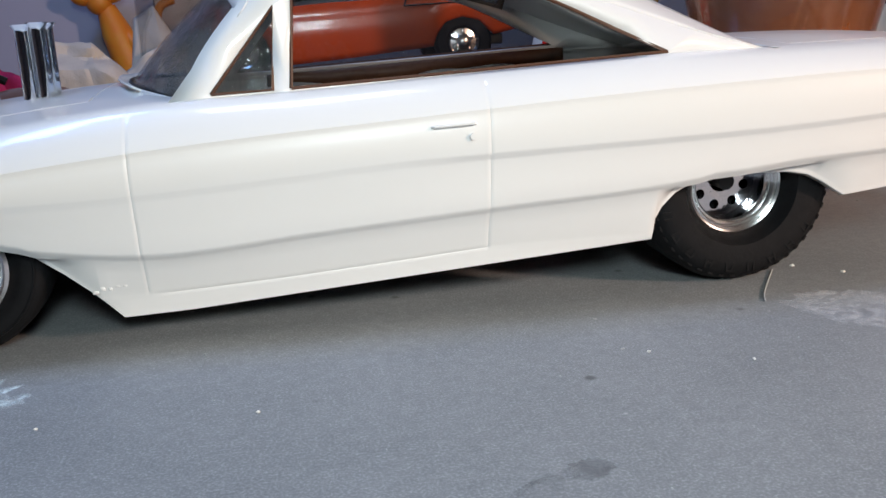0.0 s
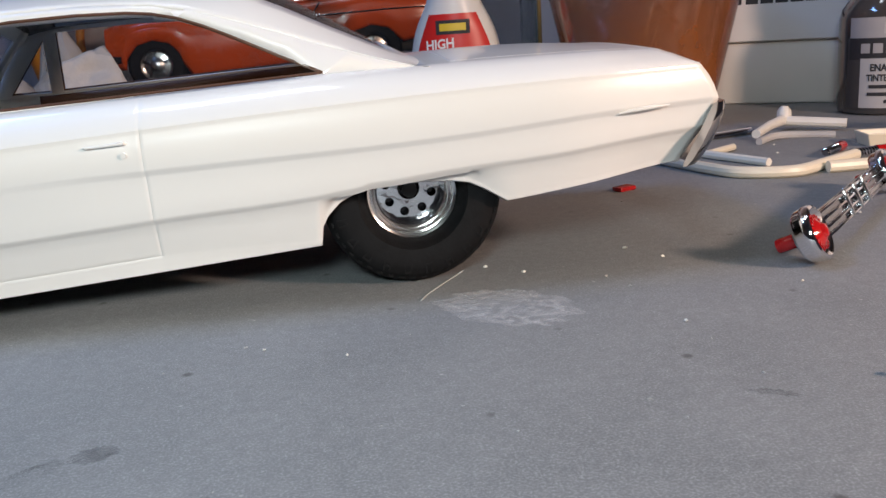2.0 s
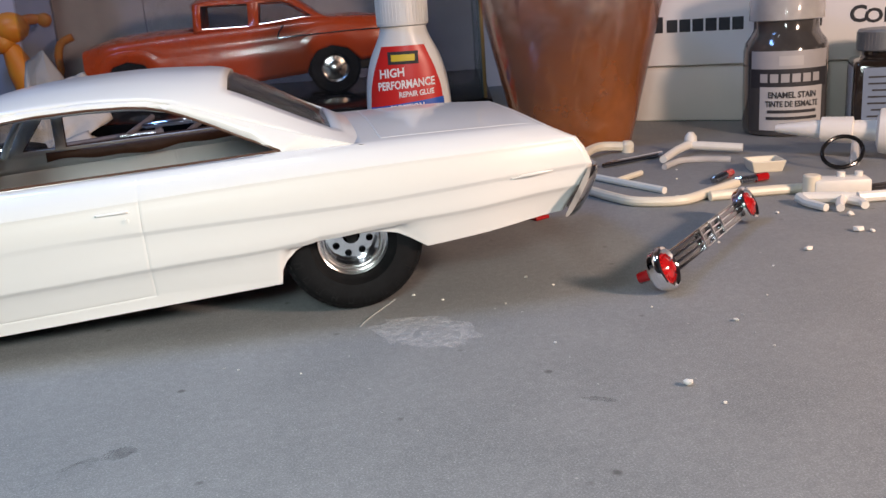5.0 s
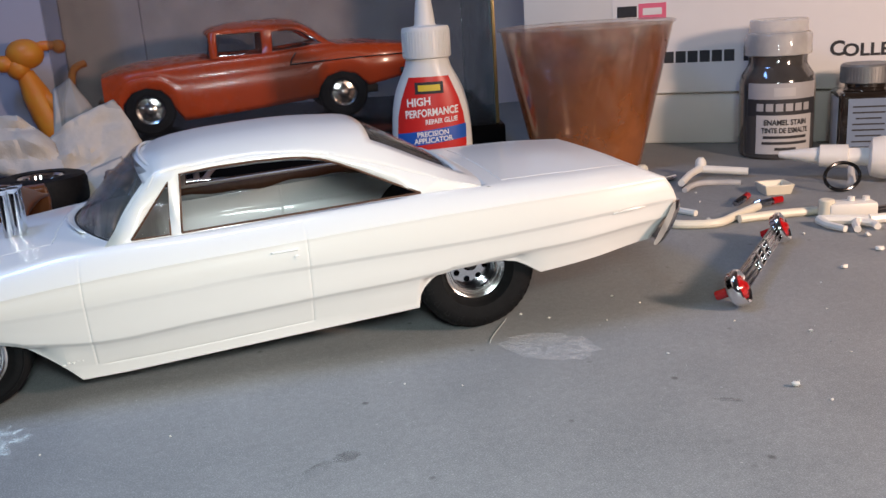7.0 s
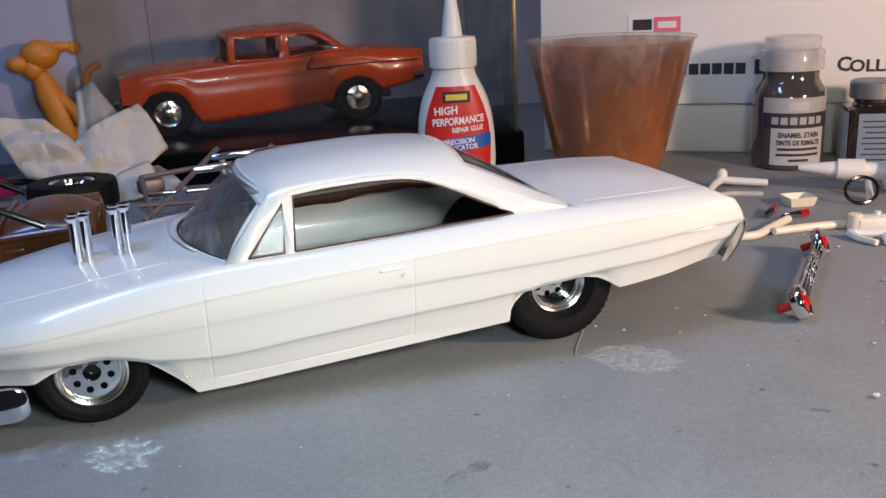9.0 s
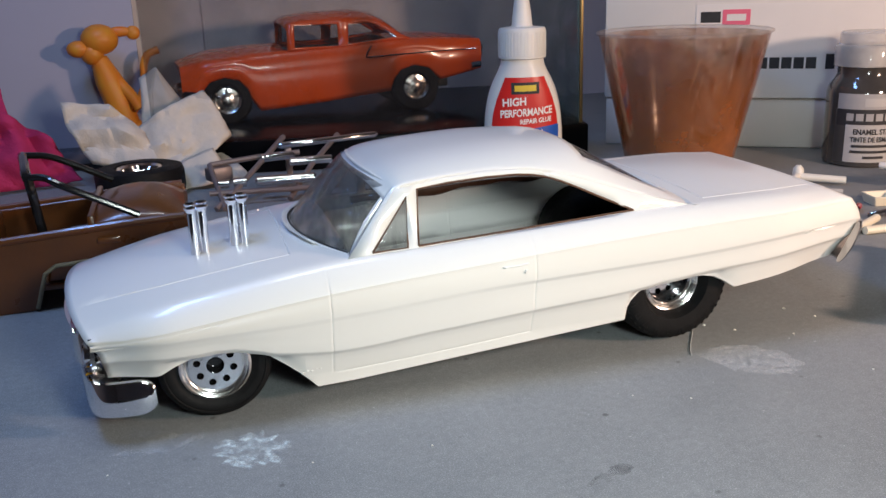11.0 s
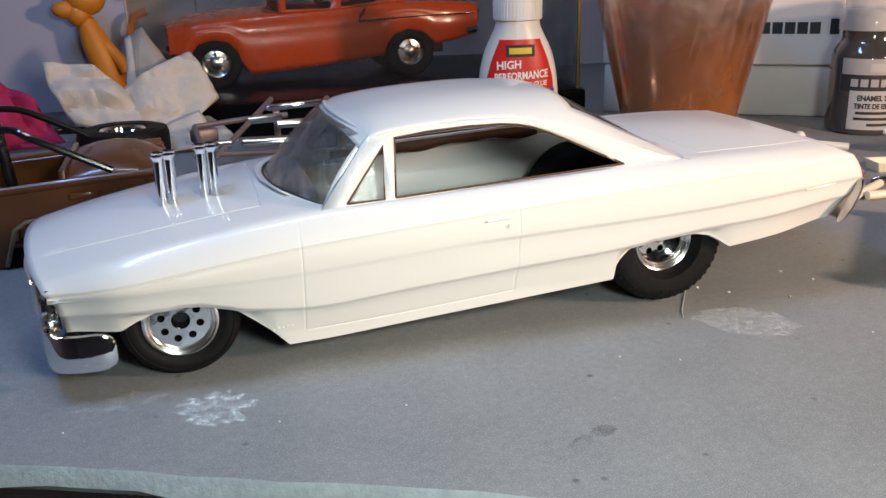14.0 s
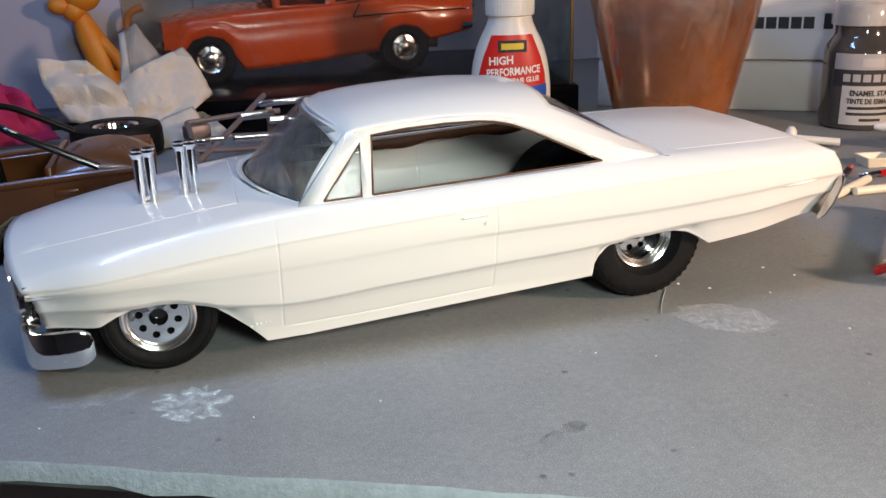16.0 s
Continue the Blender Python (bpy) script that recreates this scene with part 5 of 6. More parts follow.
def glue_tube():
    ob = thing("glue_tube", (305, 92, 0), "white plastic glue tube with a tapered nozzle lying on the mat", "glue tube")
    a, b = Vector((270.5, 120, 11.0)), Vector((345, 62, 9.0))
    d = (b - a).normalized()
    q = lambda s: a + d * s
    part("nozzle", tube([q(0), q(1), q(14), q(16)], [1.2, 1.6, 3.4, 3.6], 16), GLUEWHITE, ob)
    part("collar", tube([q(16), q(16.2), q(27), q(27.3)], [3.8, 4.7, 5.0, 4.0], 20), GLUEWHITE, ob, "ribbed white collar")
    part("neck", tube([q(27), q(36)], [3.6, 4.0], 16), GLUEWHITE, ob)
    part("body", tube([q(35), q(36), q(40), q(94)], [5, 8.0, 8.8, 9.0], 28), GLUEWHITE, ob, "white tube body", smooth=40)


glue_tube()


def rubber_ring():
    c = Vector((279, 90, 7.2))
    path = []
    for k in range(33):
        a = 2 * math.pi * k / 32
        path.append(c + Vector((6.8 * math.cos(a), -1.2 * math.cos(a) + 3.6 * math.sin(a), 4.6 * math.sin(a) + 1.6 * math.cos(a))))
    lo = min(p.z for p in path)
    path = [p - Vector((0, 0, lo - 0.75)) for p in path]
    solo("rubber_ring", tube(path, 0.75, 8), BLACK, (281, 92, 0), "thin black rubber ring leaning against the glue tube", "ring")
    bm = tube([(284, 90, 0.9), (288, 96, 6), (289, 98, 8)], [1.8, 1.4, 1.0], 10)
    solo("clear_plastic_scrap", bm, CAPCLEAR, (284, 90, 0), "twisted scrap of clear plastic inside the ring", "scrap")


rubber_ring()


def taillight_bar():
    ob = thing("taillight_bar", (188, 12, 0), "chrome taillight bar with two red lenses on the mat", "model part")
    a, b = Vector((166.6, -11.4, 5.4)), Vector((212.0, 35.2, 5.4))
    u = (b - a).normalized()
    axis = Vector((0.80, -0.42, 0.42))
    axis = (axis - u * axis.dot(u)).normalized()
    side = axis.cross(u).normalized()
    for c in (a, b):
        m = Matrix.Translation(c) @ Matrix((side, u, axis)).transposed().to_4x4()
        pod = part("lamp_pod", moved(lathe([(1.2, -2.3), (3.6, -2.2), (4.4, -1.9), (4.8, -1.2), (4.9, -0.2), (5.15, 0.1), (5.15, 0.9), (4.9, 1.5), (4.4, 1.7), (3.9, 1.4), (3.5, 0.9), (3.4, 0.3)], 36, False), m), CHROME, ob, "round chrome lamp bezel", smooth=40)
        part("lens", moved(lathe([(3.4, 0.6), (2.4, 1.5), (1.4, 2.1), (1.1, 2.6), (0.01, 2.8)], 28, False), m), RED, pod, "fluted red lens", smooth=20)
        part("lens_flute", join(*[moved(box(0.22, 2.2, 0.25, (0, 2.1, 1.25)), m @ Matrix.Rotation(2 * math.pi * k / 20, 4, "Z")) for k in range(20)]), RED, pod, smooth=0)
        part("pin", moved(lathe([(1.25, -6.4), (1.35, -6.2), (1.35, -2.2), (0.01, -2.2)], 14), m), RED, pod, "red mounting pin")
    n = axis
    L = (b - a).length
    M = Matrix.Translation(a) @ Matrix((u, side, n)).transposed().to_4x4()
    part("bar", moved(box(L - 8, 5.2, 0.9, (L / 2, 0, -0.9)), M), DARKCHROME, ob, "flat chrome bar", smooth=0)
    for k in (-2.3, -0.8, 0.8, 2.3):
        part("rib", moved(box(L - 8.4, 0.45, 0.7, (L / 2, k, -0.05), bev=0.1), M), CHROME, ob)
    for x in (0.40, 0.52, 0.64):
        part("bar_clip", moved(box(1.4, 5.6, 1.0, (L * x, 0, -0.1), bev=0.25), M), CHROME, ob)


taillight_bar()


# ---- loose white parts and sprue ----
def scraps():
    frame_rail = smooth_path([(182, 104, 1.6), (186.2, 88, 1.6), (188.8, 78, 1.6), (193.3, 68.2, 1.6), (205.6, 63.4, 1.6), (217.2, 68.8, 1.7), (231, 75.6, 2.2)])
    ob = solo("chassis_rail", tube(frame_rail, 1.6, 10), CREAM, (205, 66, 0), "cream curved plastic chassis rail lying loose", "model part", "loose model parts")
    ob = solo("chassis_rail", tube(smooth_path([(216, 64.6, 1.6), (229.6, 63.8, 1.6), (238, 62.8, 1.6), (246, 61.5, 1.5)]), 1.6, 10), CREAM, (230, 63, 0), "cream straight plastic chassis rail", "model part", "loose model parts")
    solo("sprue_stick", tube([(193, 121, 1.2), (198, 106, 1.3), (207.9, 80.7, 1.2)], 1.25, 8), WHITE_RAW, (200, 100, 0), "thin white plastic sprue stick", "sprue", "loose model parts")
    solo("sprue_stick", tube([(199.6, 103, 1.2), (212.7, 112.1, 1.2)], 1.1, 8), CREAM, (203, 105, 0), "short cream plastic sprue stick", "sprue", "loose model parts")
    for a, b, lab in (((227.2, 84.5), (239.0, 94.7), 0), ((231.8, 80.4), (246.0, 82.9), 1)):
        o = thing("spring_strut", (a[0], a[1], 0), "chrome coil strut with a red tip among white sprue", "model part", "loose model parts")
        p, q = Vector((*a, 1.6)), Vector((*b, 1.6))
        part("shaft", tube([p, p.lerp(q, 0.7)], 0.9, 8), DARKCHROME, o)
        part("tip", tube([p.lerp(q, 0.68), q], 1.45, 10), RED, o, "red plastic tip")
        d = (q - p).normalized()
        s1, s2 = Vector((-d.y, d.x, 0)), Vector((0, 0, 1))
        coil = [p.lerp(q, 0.05 + 0.62 * k / 60) + (s1 * math.cos(k * 0.9) + s2 * math.sin(k * 0.9)) * 1.2 for k in range(61)]
        part("coil", tube(coil, 0.28, 5), CHROME, o, "chrome coil")
    # small open tray
    rows = []
    for r, z in ((0.82, 0.0), (1.0, 5.2), (0.86, 5.2), (0.72, 1.0)):
        rows.append([Vector((254.5 + r * (6.0 * cx + 1.2 * cy), 99.5 + r * (5.6 * cy - 1.2 * cx), z * 0.8)) for cx, cy in ((-1, -1), (0, -1.02), (1, -1), (1.02, 0), (1, 1), (0, 1.02), (-1, 1), (-1.02, 0))])
    bm = grid_mesh(rows, True)
    bmesh.ops.holes_fill(bm, edges=bm.edges, sides=0)
    bmesh.ops.recalc_face_normals(bm, faces=bm.faces)
    solo("small_tray", bm, CREAM, (254.5, 99.5, 0), "small open cream plastic tray", "model part", "loose model parts", bevel=0.3)
    # forked white part with its clear offcut
    o = thing("forked_part", (243, 133, 0), "white forked plastic part beside a clear strip", "model part", "loose model parts")
    part("arm", tube([(227.5, 126, 2.4), (238, 137, 3.2), (247, 143.5, 4.0)], [1.5, 1.6, 1.8], 10), WHITE_RAW, o)
    part("arm", tube([(246.5, 143.5, 3.6), (263.5, 131.5, 2.6)], [1.8, 1.7], 10), WHITE_RAW, o)
    part("knob", moved(lathe([(2.4, 0), (2.6, 1), (2.4, 4.4), (1.2, 6.0), (0.01, 6.2)], 16), Matrix.Translation((247.5, 144.3, 2.6))), WHITE_RAW, o)
    part("clear_strip", tube(smooth_path([(224.6, 118.4, 1.0), (234, 125, 1.4), (243, 124.5, 1.2), (252, 119.5, 1.0)]), 1.2, 8), CAPCLEAR, o, "clear plastic strip")
    # moulded white engine block piece with rods
    o = thing("moulded_bracket", (250, 46, 0), "white moulded bracket with forked ends beside metal rods", "model part", "loose model parts")
    part("block", moved(box(17, 8, 5.5, (0, 0, 0), 0, 1.2), Matrix.Translation((254.5, 54.5, 0)) @ Matrix.Rotation(radians(-18), 4, "Z")), WHITE_RAW, o)
    part("boss", moved(lathe([(2.7, 0), (2.7, 6.4), (2.2, 6.8), (0.01, 6.8)], 16), Matrix.Translation((246.0, 56.5, 0))), CREAM, o)
    part("boss", moved(lathe([(1.2, 5.0), (1.2, 7.0), (0.01, 7.1)], 10), Matrix.Translation((255, 55, 0))), WHITE_RAW, o)
    part("boss", moved(lathe([(1.2, 5.0), (1.2, 7.0), (0.01, 7.1)], 10), Matrix.Translation((260, 53.4, 0))), WHITE_RAW, o)
    part("arm", tube([(238, 48.3, 2), (246, 42.5, 2.4), (250, 40, 2.2)], 1.7, 8), WHITE_RAW, o)
    part("fork", tube([(237.4, 49, 2), (236.5, 44, 1.6), (238.2, 36.5, 1.4)], [1.7, 1.3, 1.2], 8), WHITE_RAW, o)
    part("fork", tube([(247, 42, 2), (243.5, 38, 1.7), (241.2, 34.2, 1.4)], [1.6, 1.3, 1.2], 8), WHITE_RAW, o)
    part("fork", tube([(248, 41.5, 2), (250, 37, 1.7), (249, 34, 1.4)], [1.6, 1.3, 1.2], 8), WHITE_RAW, o)
    part("rail", tube([(252, 42, 1.8), (262, 40.5, 1.8), (282, 36, 1.8)], 1.7, 8), WHITE_RAW, o)
    for k in range(3):
        solo("metal_rod", tube([(265 - k, 55.5 - 1.8 * k, 1 + 0.5 * (k == 1)), (296 - k, 58.5 - 1.8 * k, 1 + 0.5 * (k == 1))], 0.85, 8), DARKCHROME, (270, 56 - 1.8 * k, 0), "thin dull metal rod lying on the mat", "rod", "metal rods")
    # cream moulding and chrome rods near the cup
    o = thing("curled_moulding", (212, 152, 0), "cream curled plastic moulding beside the cup", "model part", "loose model parts")
    part("curl", tube(smooth_path([(200.9, 134.2, 2.2), (203, 147, 2.6), (210, 158, 3.2), (218, 163, 3.0), (229.2, 160, 2.2)]), 2.0, 8), CREAM, o)
    part("lug", moved(lathe([(2.6, 0), (2.8, 3.5), (1.8, 4.8), (0.01, 5)], 12), Matrix.Translation((227, 161, 0))), CREAM, o)
    for k in range(2):
        solo("metal_rod", tube([(206 + 3 * k, 133 + 2 * k, 1.1), (232 + 3 * k, 142 + 2.4 * k, 1.2)], 1.0, 8), CHROME if k else DARKCHROME, (215, 137 + 2 * k, 0), "thin chrome rod beside the cup", "rod", "metal rods")
    solo("red_lens_scrap", box(5.5, 3.5, 1.2, (160.5, 67, 0), 25, 0.4), RED, (160.5, 67, 0), "small red clear plastic piece under the car's tail", "model part", "loose model parts")


scraps()


def crumb(at, size, seed, lab="small crumb of white plastic swarf on the mat"):
    rng = random.Random(seed)
    bm = bmesh.new()
    bmesh.ops.create_icosphere(bm, subdivisions=1, radius=size)
    for v in bm.verts:
        v.co *= rng.uniform(0.55, 1.25)
        v.co.z *= 0.6
    low = min(v.co.z for v in bm.verts)
    bmesh.ops.translate(bm, vec=(at[0], at[1], -low), verts=bm.verts)
    solo("plastic_crumb", bm, WHITE_RAW, (at[0], at[1], 0), lab, "crumb", "plastic crumbs", smooth=0)


for i, (x, y, s) in enumerate([(149.9, -58.8, 1.0), (152.6, -67, 0.45), (172.3, -33.9, 0.6), (212.6, 4.8, 1.2), (172.5, -48.1, 0.35), (233.7, 14.9, 1.4), (241.1, 29.5, 1.3), (225.6, 41.3, 0.9), (209.5, 74.3, 0.8),
                               (140.6, 11.1, 0.6), (134.4, -32.2, 0.4), (236.5, 13.0, 0.9), (222.3, 181.7, 1.2), (118, 2.5, 0.45), (112, 8.5, 0.5), (131, -6, 0.35), (186, -22, 0.35), (196, 20, 0.5), (226, 60, 0.5), (-6, -28, 0.3), (20, -30, 0.3),
                               (-48, -18, 0.3), (72, -24, 0.3), (84, -30, 0.3), (160, -20, 0.3), (145, 3, 0.4), (198, -4, 0.35), (176, 4, 0.3), (246, 20, 0.5), (221, 100, 0.5), (228, 115, 0.4)]):
    crumb((x, y), s, i)
# far too many to count: dust and swarf over the mat
rng = random.Random(12)
dust = []
for k in range(300):
    x, y, s = rng.uniform(-60, 320), rng.uniform(-70, 160), rng.choice((0.08, 0.1, 0.12, 0.15, 0.2))
    if -45 < x < 150 and 0 < y < 68 or (Vector((x, y, 0)) - EDGE_A).dot(EDGE_N) < 2:
        continue
    dust.append(box(s * 2 * rng.uniform(0.6, 1.8), s, s * 0.7, (x, y, 0.0), rng.uniform(0, 180)))
tagged(part("swarf_dust", join(*dust), DUST, smooth=0), "pale specks of sanding dust scattered on the mat", "dust", kind="stuff")
solo("hair_fibre", tube(smooth_path([(97.6, -8.4, 0.2), (99.0, -5.4, 0.2), (101.6, -1.4, 0.2), (104.2, 2.4, 0.2), (107.3, 6.9, 0.2)]), 0.13, 6), DUST, (101, 0, 0), "thin pale fibre lying by the rear tyre", "fibre")

# ---- clutter behind the car's hood ----
def sheet(corner_rows, nu, nv, fold, seed):
    """A creased sheet spanned by rows of guide points."""
    ctrl = [[Vector(p) for p in row] for row in corner_rows]
    rows = []
    off = Vector((seed * 7.3, seed * 3.1, 0))
    for i in range(nv + 1):
        fy = i / nv * (len(ctrl) - 1)
        a = min(int(fy), len(ctrl) - 2)
        line = [ctrl[a][k].lerp(ctrl[a + 1][k], fy - a) for k in range(len(ctrl[0]))]
        row = []
        for j in range(nu + 1):
            fx = j / nu * (len(line) - 1)
            b = min(int(fx), len(line) - 2)
            p = line[b].lerp(line[b + 1], fx - b)
            q = p * 0.055 + off
            f = abs(noise.noise(q)) * 2 - 0.6 + 0.5 * abs(noise.noise(q * 2.3)) + 0.25 * noise.noise(q * 5)
            row.append(p + Vector((0.25 * f, -f, 0.35 * f)) * fold)
        rows.append(row)
    return grid_mesh(rows)


def paper_towel():
    ob = thing("paper_towel", (-42, 285, 0), "crumpled torn off-white paper towel in stiff folds", "paper towel")
    part("fold", sheet([[(-84, 300, 43), (-60, 296, 41), (-44, 294, 28)], [(-80, 288, 30), (-58, 284, 30), (-40, 280, 20)], [(-70, 280, 14), (-52, 274, 10), (-36, 268, 4)]], 22, 18, 5, 1), TISSUE, ob, thick=0.4)
    part("fold", sheet([[(-50, 296, 27), (-30, 296, 38), (-11, 296, 46)], [(-46, 284, 16), (-26, 282, 24), (-4, 290, 34)], [(-40, 272, 3), (-22, 272, 8), (1, 286, 22)]], 22, 18, 5, 2), TISSUE, ob, thick=0.4)
    part("fold", sheet([[(-36, 274, 8), (-24, 272, 14), (-10, 276, 18)], [(-34, 264, 5), (-20, 264, 9), (-6, 270, 9)], [(-30, 258, 1), (-18, 258, 1.5), (-4, 266, 2)]], 16, 12, 4, 3), TISSUE, ob, thick=0.4)
    part("fold", sheet([[(-44, 318, 52), (-34, 316, 58), (-26, 314, 44)], [(-44, 304, 36), (-30, 302, 40), (-18, 302, 34)], [(-46, 296, 14), (-28, 292, 16), (-8, 294, 14)]], 16, 14, 4, 4), TISSUE, ob, thick=0.4)


paper_towel()


def paper_scrap():
    bm = sheet([[(-22, 296, 13), (-14, 296, 17), (-6, 292, 15)], [(-24, 286, 7), (-12, 284, 9), (0, 284, 8)], [(-20, 274, 0.6), (-8, 272, 0.8), (8, 276, 0.6)]], 16, 14, 3, 6)
    low = min(v.co.z for v in bm.verts)
    bmesh.ops.translate(bm, vec=(0, 0, 0.3 - low), verts=bm.verts)
    solo("paper_scrap", bm, TISSUE, (-10, 284, 0), "small crumpled white paper scrap beside the loose wheel", "paper scrap", smooth=60, thick=0.4)


paper_scrap()


def ball(c, r, s=(1, 1, 1), seg=16):
    bm = bmesh.new()
    bmesh.ops.create_uvsphere(bm, u_segments=seg, v_segments=seg // 2 + 2, radius=r)
    bmesh.ops.scale(bm, vec=s, verts=bm.verts)
    bmesh.ops.translate(bm, vec=c, verts=bm.verts)
    return bm


def toy_figure():
    bm = join(ball((-66, 385, 66), 9.5, (1.15, 1, 0.95)), ball((-78, 383, 61), 6, (1.2, 0.9, 0.85)), ball((-71, 384, 58), 7), ball((-46.5, 386, 69), 4.2, (1, 0.6, 1)), ball((-54, 386, 70), 4.4, (1.6, 0.6, 0.7)),
              tube([(-68, 385, 55), (-64, 385, 42), (-60, 385, 28), (-56, 385, 14)], [5, 8, 8.5, 7], 16), tube([(-60, 384, 42), (-52, 380, 32), (-48, 378, 24)], [4, 3.6, 3.4], 10),
              tube([(-60, 386, 14), (-62, 382, 6), (-66, 380, 4)], [5, 4.5, 4.5], 10), tube([(-53, 386, 14), (-50, 382, 6), (-53, 379, 4)], [5, 4.5, 4.5], 10),
              tube(smooth_path([(-52, 388, 22), (-44, 390, 36), (-43, 390, 48), (-40, 390, 55), (-33, 390, 58)]), 2.4, 10))
    low = min(v.co.z for v in bm.verts)
    bmesh.ops.translate(bm, vec=(0, 0, 4 - low), verts=bm.verts)
    solo("toy_figure", bm, TOYORANGE, (-58, 385, 4), "plain orange plastic toy figure standing behind crumpled paper", "toy", smooth=60)


toy_figure()


def loose_tyre():
    at = Vector((-47, 256, 0))
    ob = thing("loose_wheel", at, "large black model tyre with chrome rim lying flat", "model wheel")
    T = Matrix.Translation(at)
    part("tyre", moved(lathe([(11, 1), (17, 0), (20.6, 1.6), (21.2, 4), (21.2, 12), (20.4, 14.4), (17, 15.4), (12, 15), (10.6, 13.6)], 48, False), T), RUBBER, ob)
    part("rim", moved(lathe([(11, 1.2), (11.2, 14), (10.4, 14.6), (9.2, 13.6), (8.6, 10.2), (4, 9.6), (3.4, 12), (0.01, 12.4)], 40, False), T), CHROME, ob, "chrome rim")


loose_tyre()


def chrome_tree():
    ob = thing("chrome_parts_tree", (15, 232, 0), "tree of chrome-plated model parts still on its sprue", "model parts")
    for a, b, r in (((20.1, 248.5, 20.4), (72, 252, 21.6), 1.6), ((10.5, 239, 16.6), (27.3, 239.7, 16.9), 1.9), ((23.6, 234.3, 14.7), (45, 233.8, 14.5), 2.0), ((5.5, 220.9, 9.3), (34, 219.7, 8.9), 2.4), ((-11.5, 221.1, 9.4), (-6.4, 220.6, 9.3), 1.9), ((-4.5, 221.2, 9.5), (1.6, 221.1, 9.4), 2.2)):
        p, q = Vector(a), Vector(b)
        part("chrome_piece", tube([p, p.lerp(q, 0.03), p.lerp(q, 0.97), q], [r * 0.5, r, r, r * 0.5], 14), CHROME, ob, "chrome-plated rod part")
    dull = material("dull_sprue", (0.30, 0.24, 0.23), 0.4, 0.5, grain=0.3, scale=200)
    for path in ([(-14, 206, 1.4), (-5.8, 213.8, 6.0), (24.3, 257.2, 23.4)], [(-14, 238, 15.8), (10, 242, 17.0), (30, 243, 17.4)], [(20, 212, 1.4), (34, 232, 12.6), (52, 256, 22.4)], [(-14, 238, 15.8), (-12, 221, 8.6), (-10, 205, 1.4)], [(-16, 216, 6.6), (20, 214, 5.6), (44, 213, 5.4)]):
        part("sprue", tube(path, 1.3, 8), dull, ob, "dull metallic sprue runner")
    # thin bracket that the bars lean on
    part("engine_piece", moved(box(12, 8, 7, (0, 0, 0), 20, 1.5), Matrix.Translation((-10, 240, 7.6))), dull, ob)
    part("sprue_foot", box(3, 3, 18, (26, 257, 0), 0, 0.4), dull, ob)


chrome_tree()


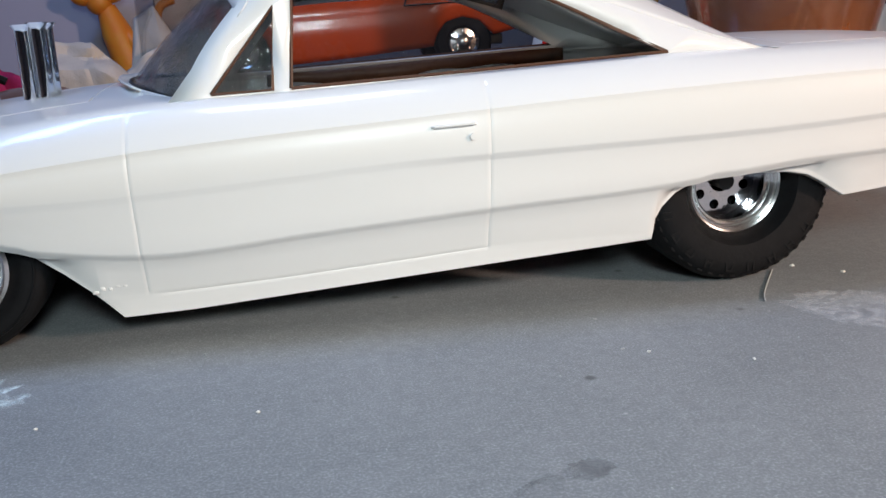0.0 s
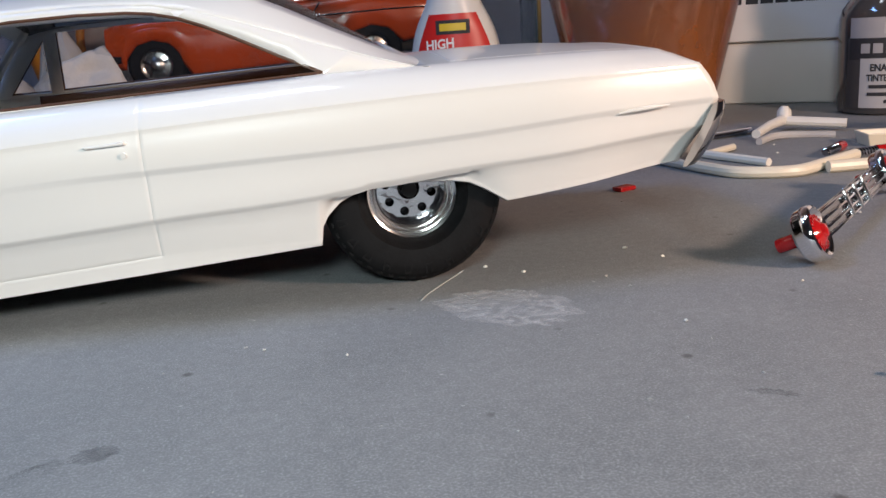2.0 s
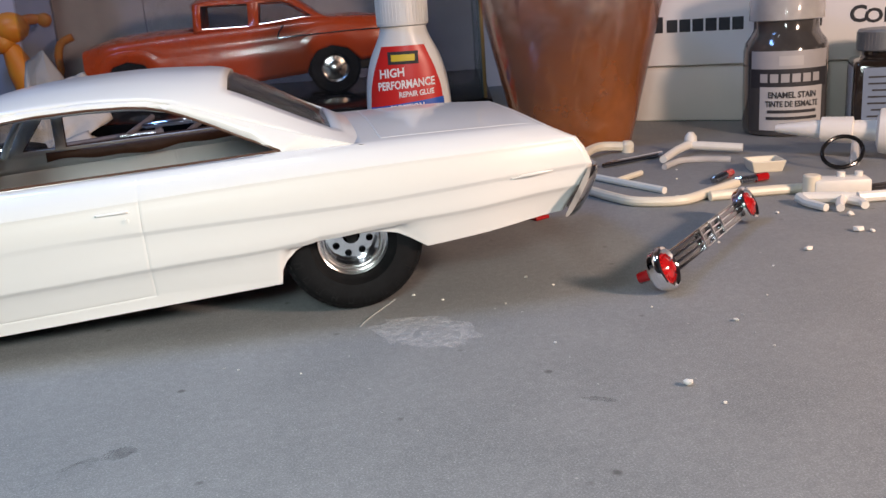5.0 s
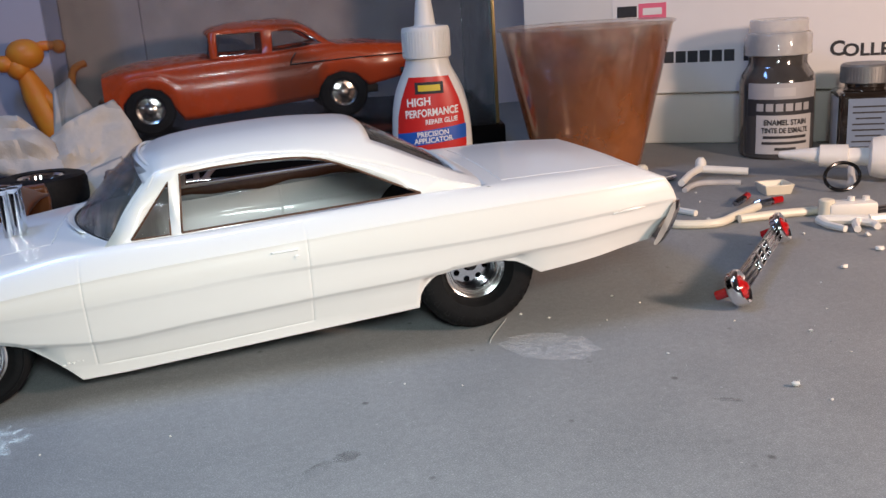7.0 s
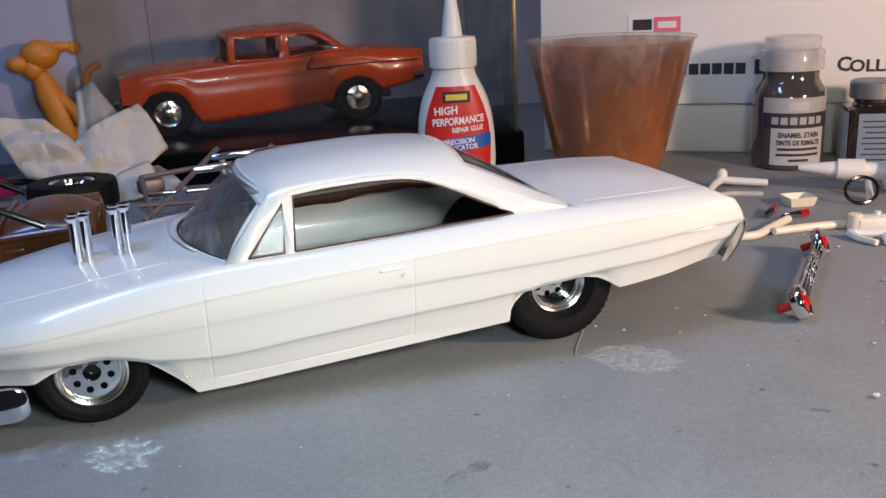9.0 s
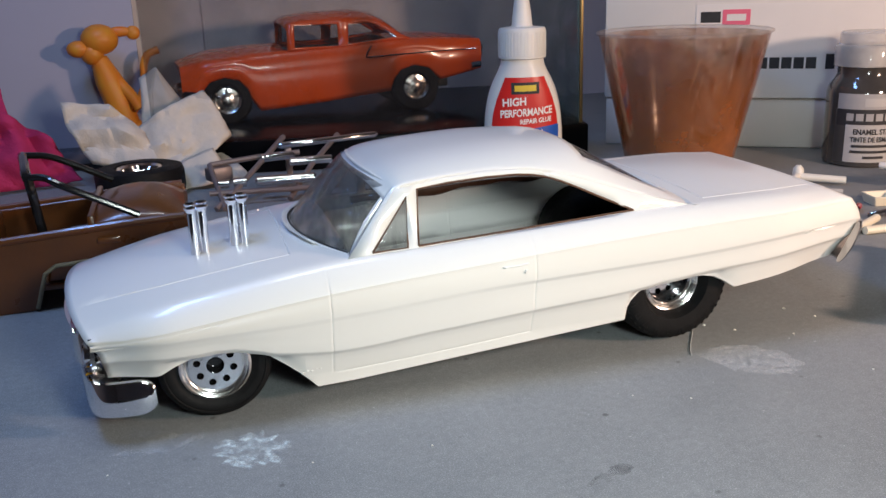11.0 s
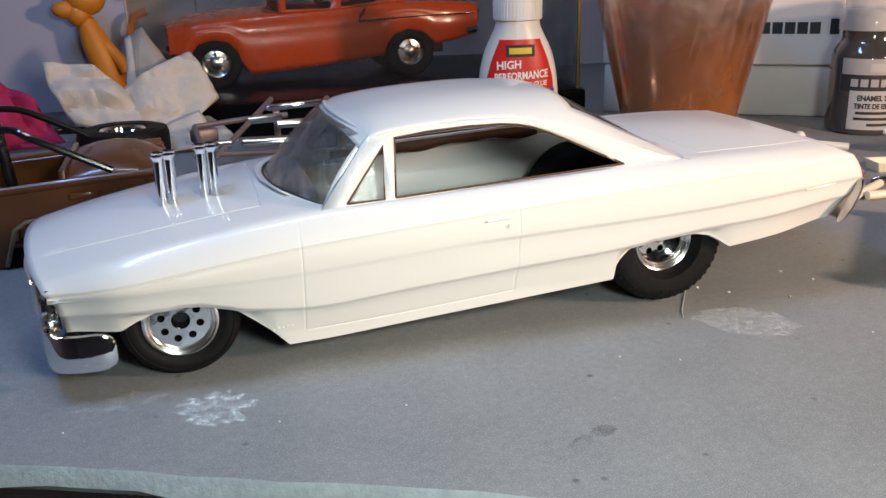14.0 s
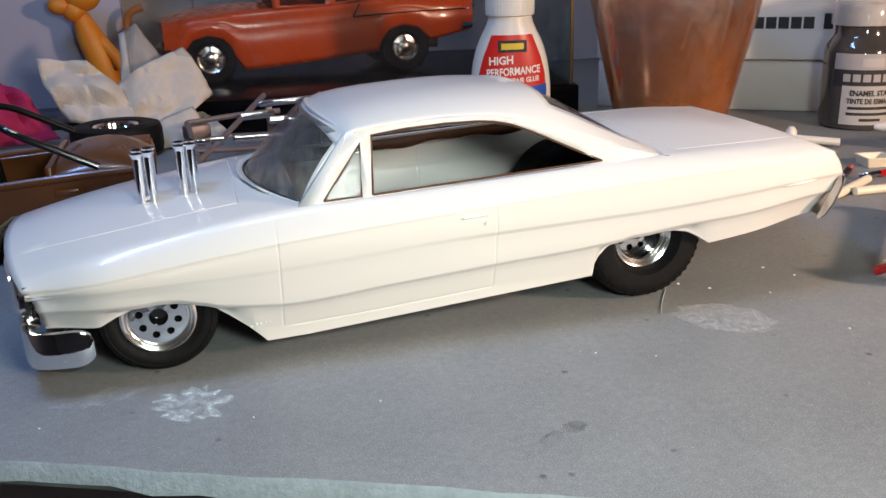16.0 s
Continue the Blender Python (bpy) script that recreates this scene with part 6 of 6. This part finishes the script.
def brown_body():
    ob = thing("brown_truck_body", (-62, 122, 0), "weathered brown model truck body with a black roll bar", "model truck")
    side = [(-140, 0), (-76, 0), (-74.5, 2), (-71, 12.5), (-68, 14.4), (-46, 15.4), (-43, 12), (-40, 3), (-30, 3), (-26.5, 10), (-25.5, 22), (-26.3, 26.6), (-45.6, 25.8), (-85.6, 23.6), (-140, 21)]
    for y in (97, 147):
        part("body_side", moved(shape(side, (), 2.4), Matrix.Translation((0, y, 0))), BROWN, ob, "brown side panel with a cut wheel arch", smooth=40, bevel=0.6)
    part("arch_lip", tube([(-75.4, 96.6, 1), (-71.6, 96.4, 12.3), (-68, 96.4, 14.6), (-46, 96.4, 15.6), (-42.6, 96.6, 11.5)], 0.7, 8), material("worn_edge", (0.34, 0.28, 0.17), 0.5, grain=0.4, scale=300), ob, "worn pale edge of the wheel arch")
    for y in (96.8, 149.6):
        part("top_rail", tube([(-140, y, 21.2), (-85.6, y, 23.8), (-45.6, y, 26.0), (-27, y, 26.6)], 1.3, 10), BROWN, ob)
    part("side_latch", moved(box(7, 1.2, 2, (0, 0, 0), 0, 0.5), Matrix.Translation((-51, 95.6, 20.5))), BROWN, ob)
    part("floor", box(114, 50, 2, (-83, 123, 6.2), bev=0.4), BROWN, ob)
    # rounded hood end
    rows = []
    for x in (-56, -54.5, -52, -47, -41, -35, -30, -27, -25.6):
        h = bow([(-56, 27.5), (-52, 30.6), (-46, 32.0), (-40, 32.4), (-34, 31.4), (-29, 28.8), (-25.6, 25.5)])(x)
        rows.append([Vector((x, 99 + 47.5 * k / 12, 24.5 + (h - 24.5) * (1 - abs(k / 6 - 1) ** 3.2))) for k in range(13)])
    bm = grid_mesh(rows)
    bmesh.ops.recalc_face_normals(bm, faces=bm.faces)
    part("hood", bm, BROWN, ob, "glossy rounded brown hood", smooth=60, thick=1.2)
    part("bulkhead", box(2, 48, 22, (-56, 123, 7), bev=0.5), BROWN, ob)
    for y in (110, 136):
        part("seat", join(box(16, 18, 6, (-82, y, 8), bev=2), moved(box(5, 18, 17, (-92, y, 8), bev=2), Matrix.Identity(4))), BROWN, ob, "moulded seat")
    part("wheel_tub", moved(shape([(-72, 8), (-70, 16), (-64, 20), (-58, 20), (-57, 8)], (), 12), Matrix.Translation((0, 100, 0))), BROWN, ob, smooth=40, bevel=0.8)
    part("rear_wall", box(2, 48, 18, (-139, 123, 4), bev=0.5), BROWN, ob)
    bar = new("roll_bar")
    bar.parent = ob
    ORIGIN[bar.name] = ORIGIN[ob.name]
    part("hoop", tube(smooth_path([(-69.5, 103, 8), (-71.5, 103, 28), (-72.6, 103, 40), (-73.6, 105, 43), (-75.5, 117, 44.4), (-77.4, 129, 45), (-78, 131.5, 43), (-77, 132, 30), (-75, 132, 8)]), 1.5, 10), BLACK, bar, "glossy black hoop")
    part("strut", tube(smooth_path([(-73.3, 103, 42.3), (-68, 101.5, 42.2), (-62, 99, 39.2), (-41.1, 99.2, 27.8)]), 1.15, 10), BLACK, bar, "glossy black strut")
    part("strut", tube(smooth_path([(-77.9, 131, 45), (-70, 131.5, 44), (-62, 132, 40.2), (-50.2, 133, 33.5)]), 1.15, 10), BLACK, bar, "glossy black strut")


brown_body()


def pink_cloth():
    bm = sheet([[(-152, 330, 60), (-132, 326, 70), (-116, 320, 62)], [(-154, 312, 46), (-130, 304, 50), (-110, 306, 38)], [(-154, 300, 30), (-126, 296, 30), (-92, 302, 26)], [(-150, 286, 4), (-120, 284, 3), (-78, 296, 3)]], 30, 30, 9, 5)
    solo("magenta_cloth", bm, PINKCLOTH, (-118, 300, 0), "crumpled magenta cloth heaped on the bench", "cloth", smooth=60, thick=0.8)
    for k in range(3):
        solo("chrome_scrap", tube([(-96 + 9 * k, 222 + 8 * k, 2), (-86 + 9 * k, 226 + 8 * k, 2.4)], [1.6, 1.9], 10), CHROME, (-91 + 9 * k, 224 + 8 * k, 0), "small chrome part lying loose on the bench", "model part", "loose model parts")


pink_cloth()
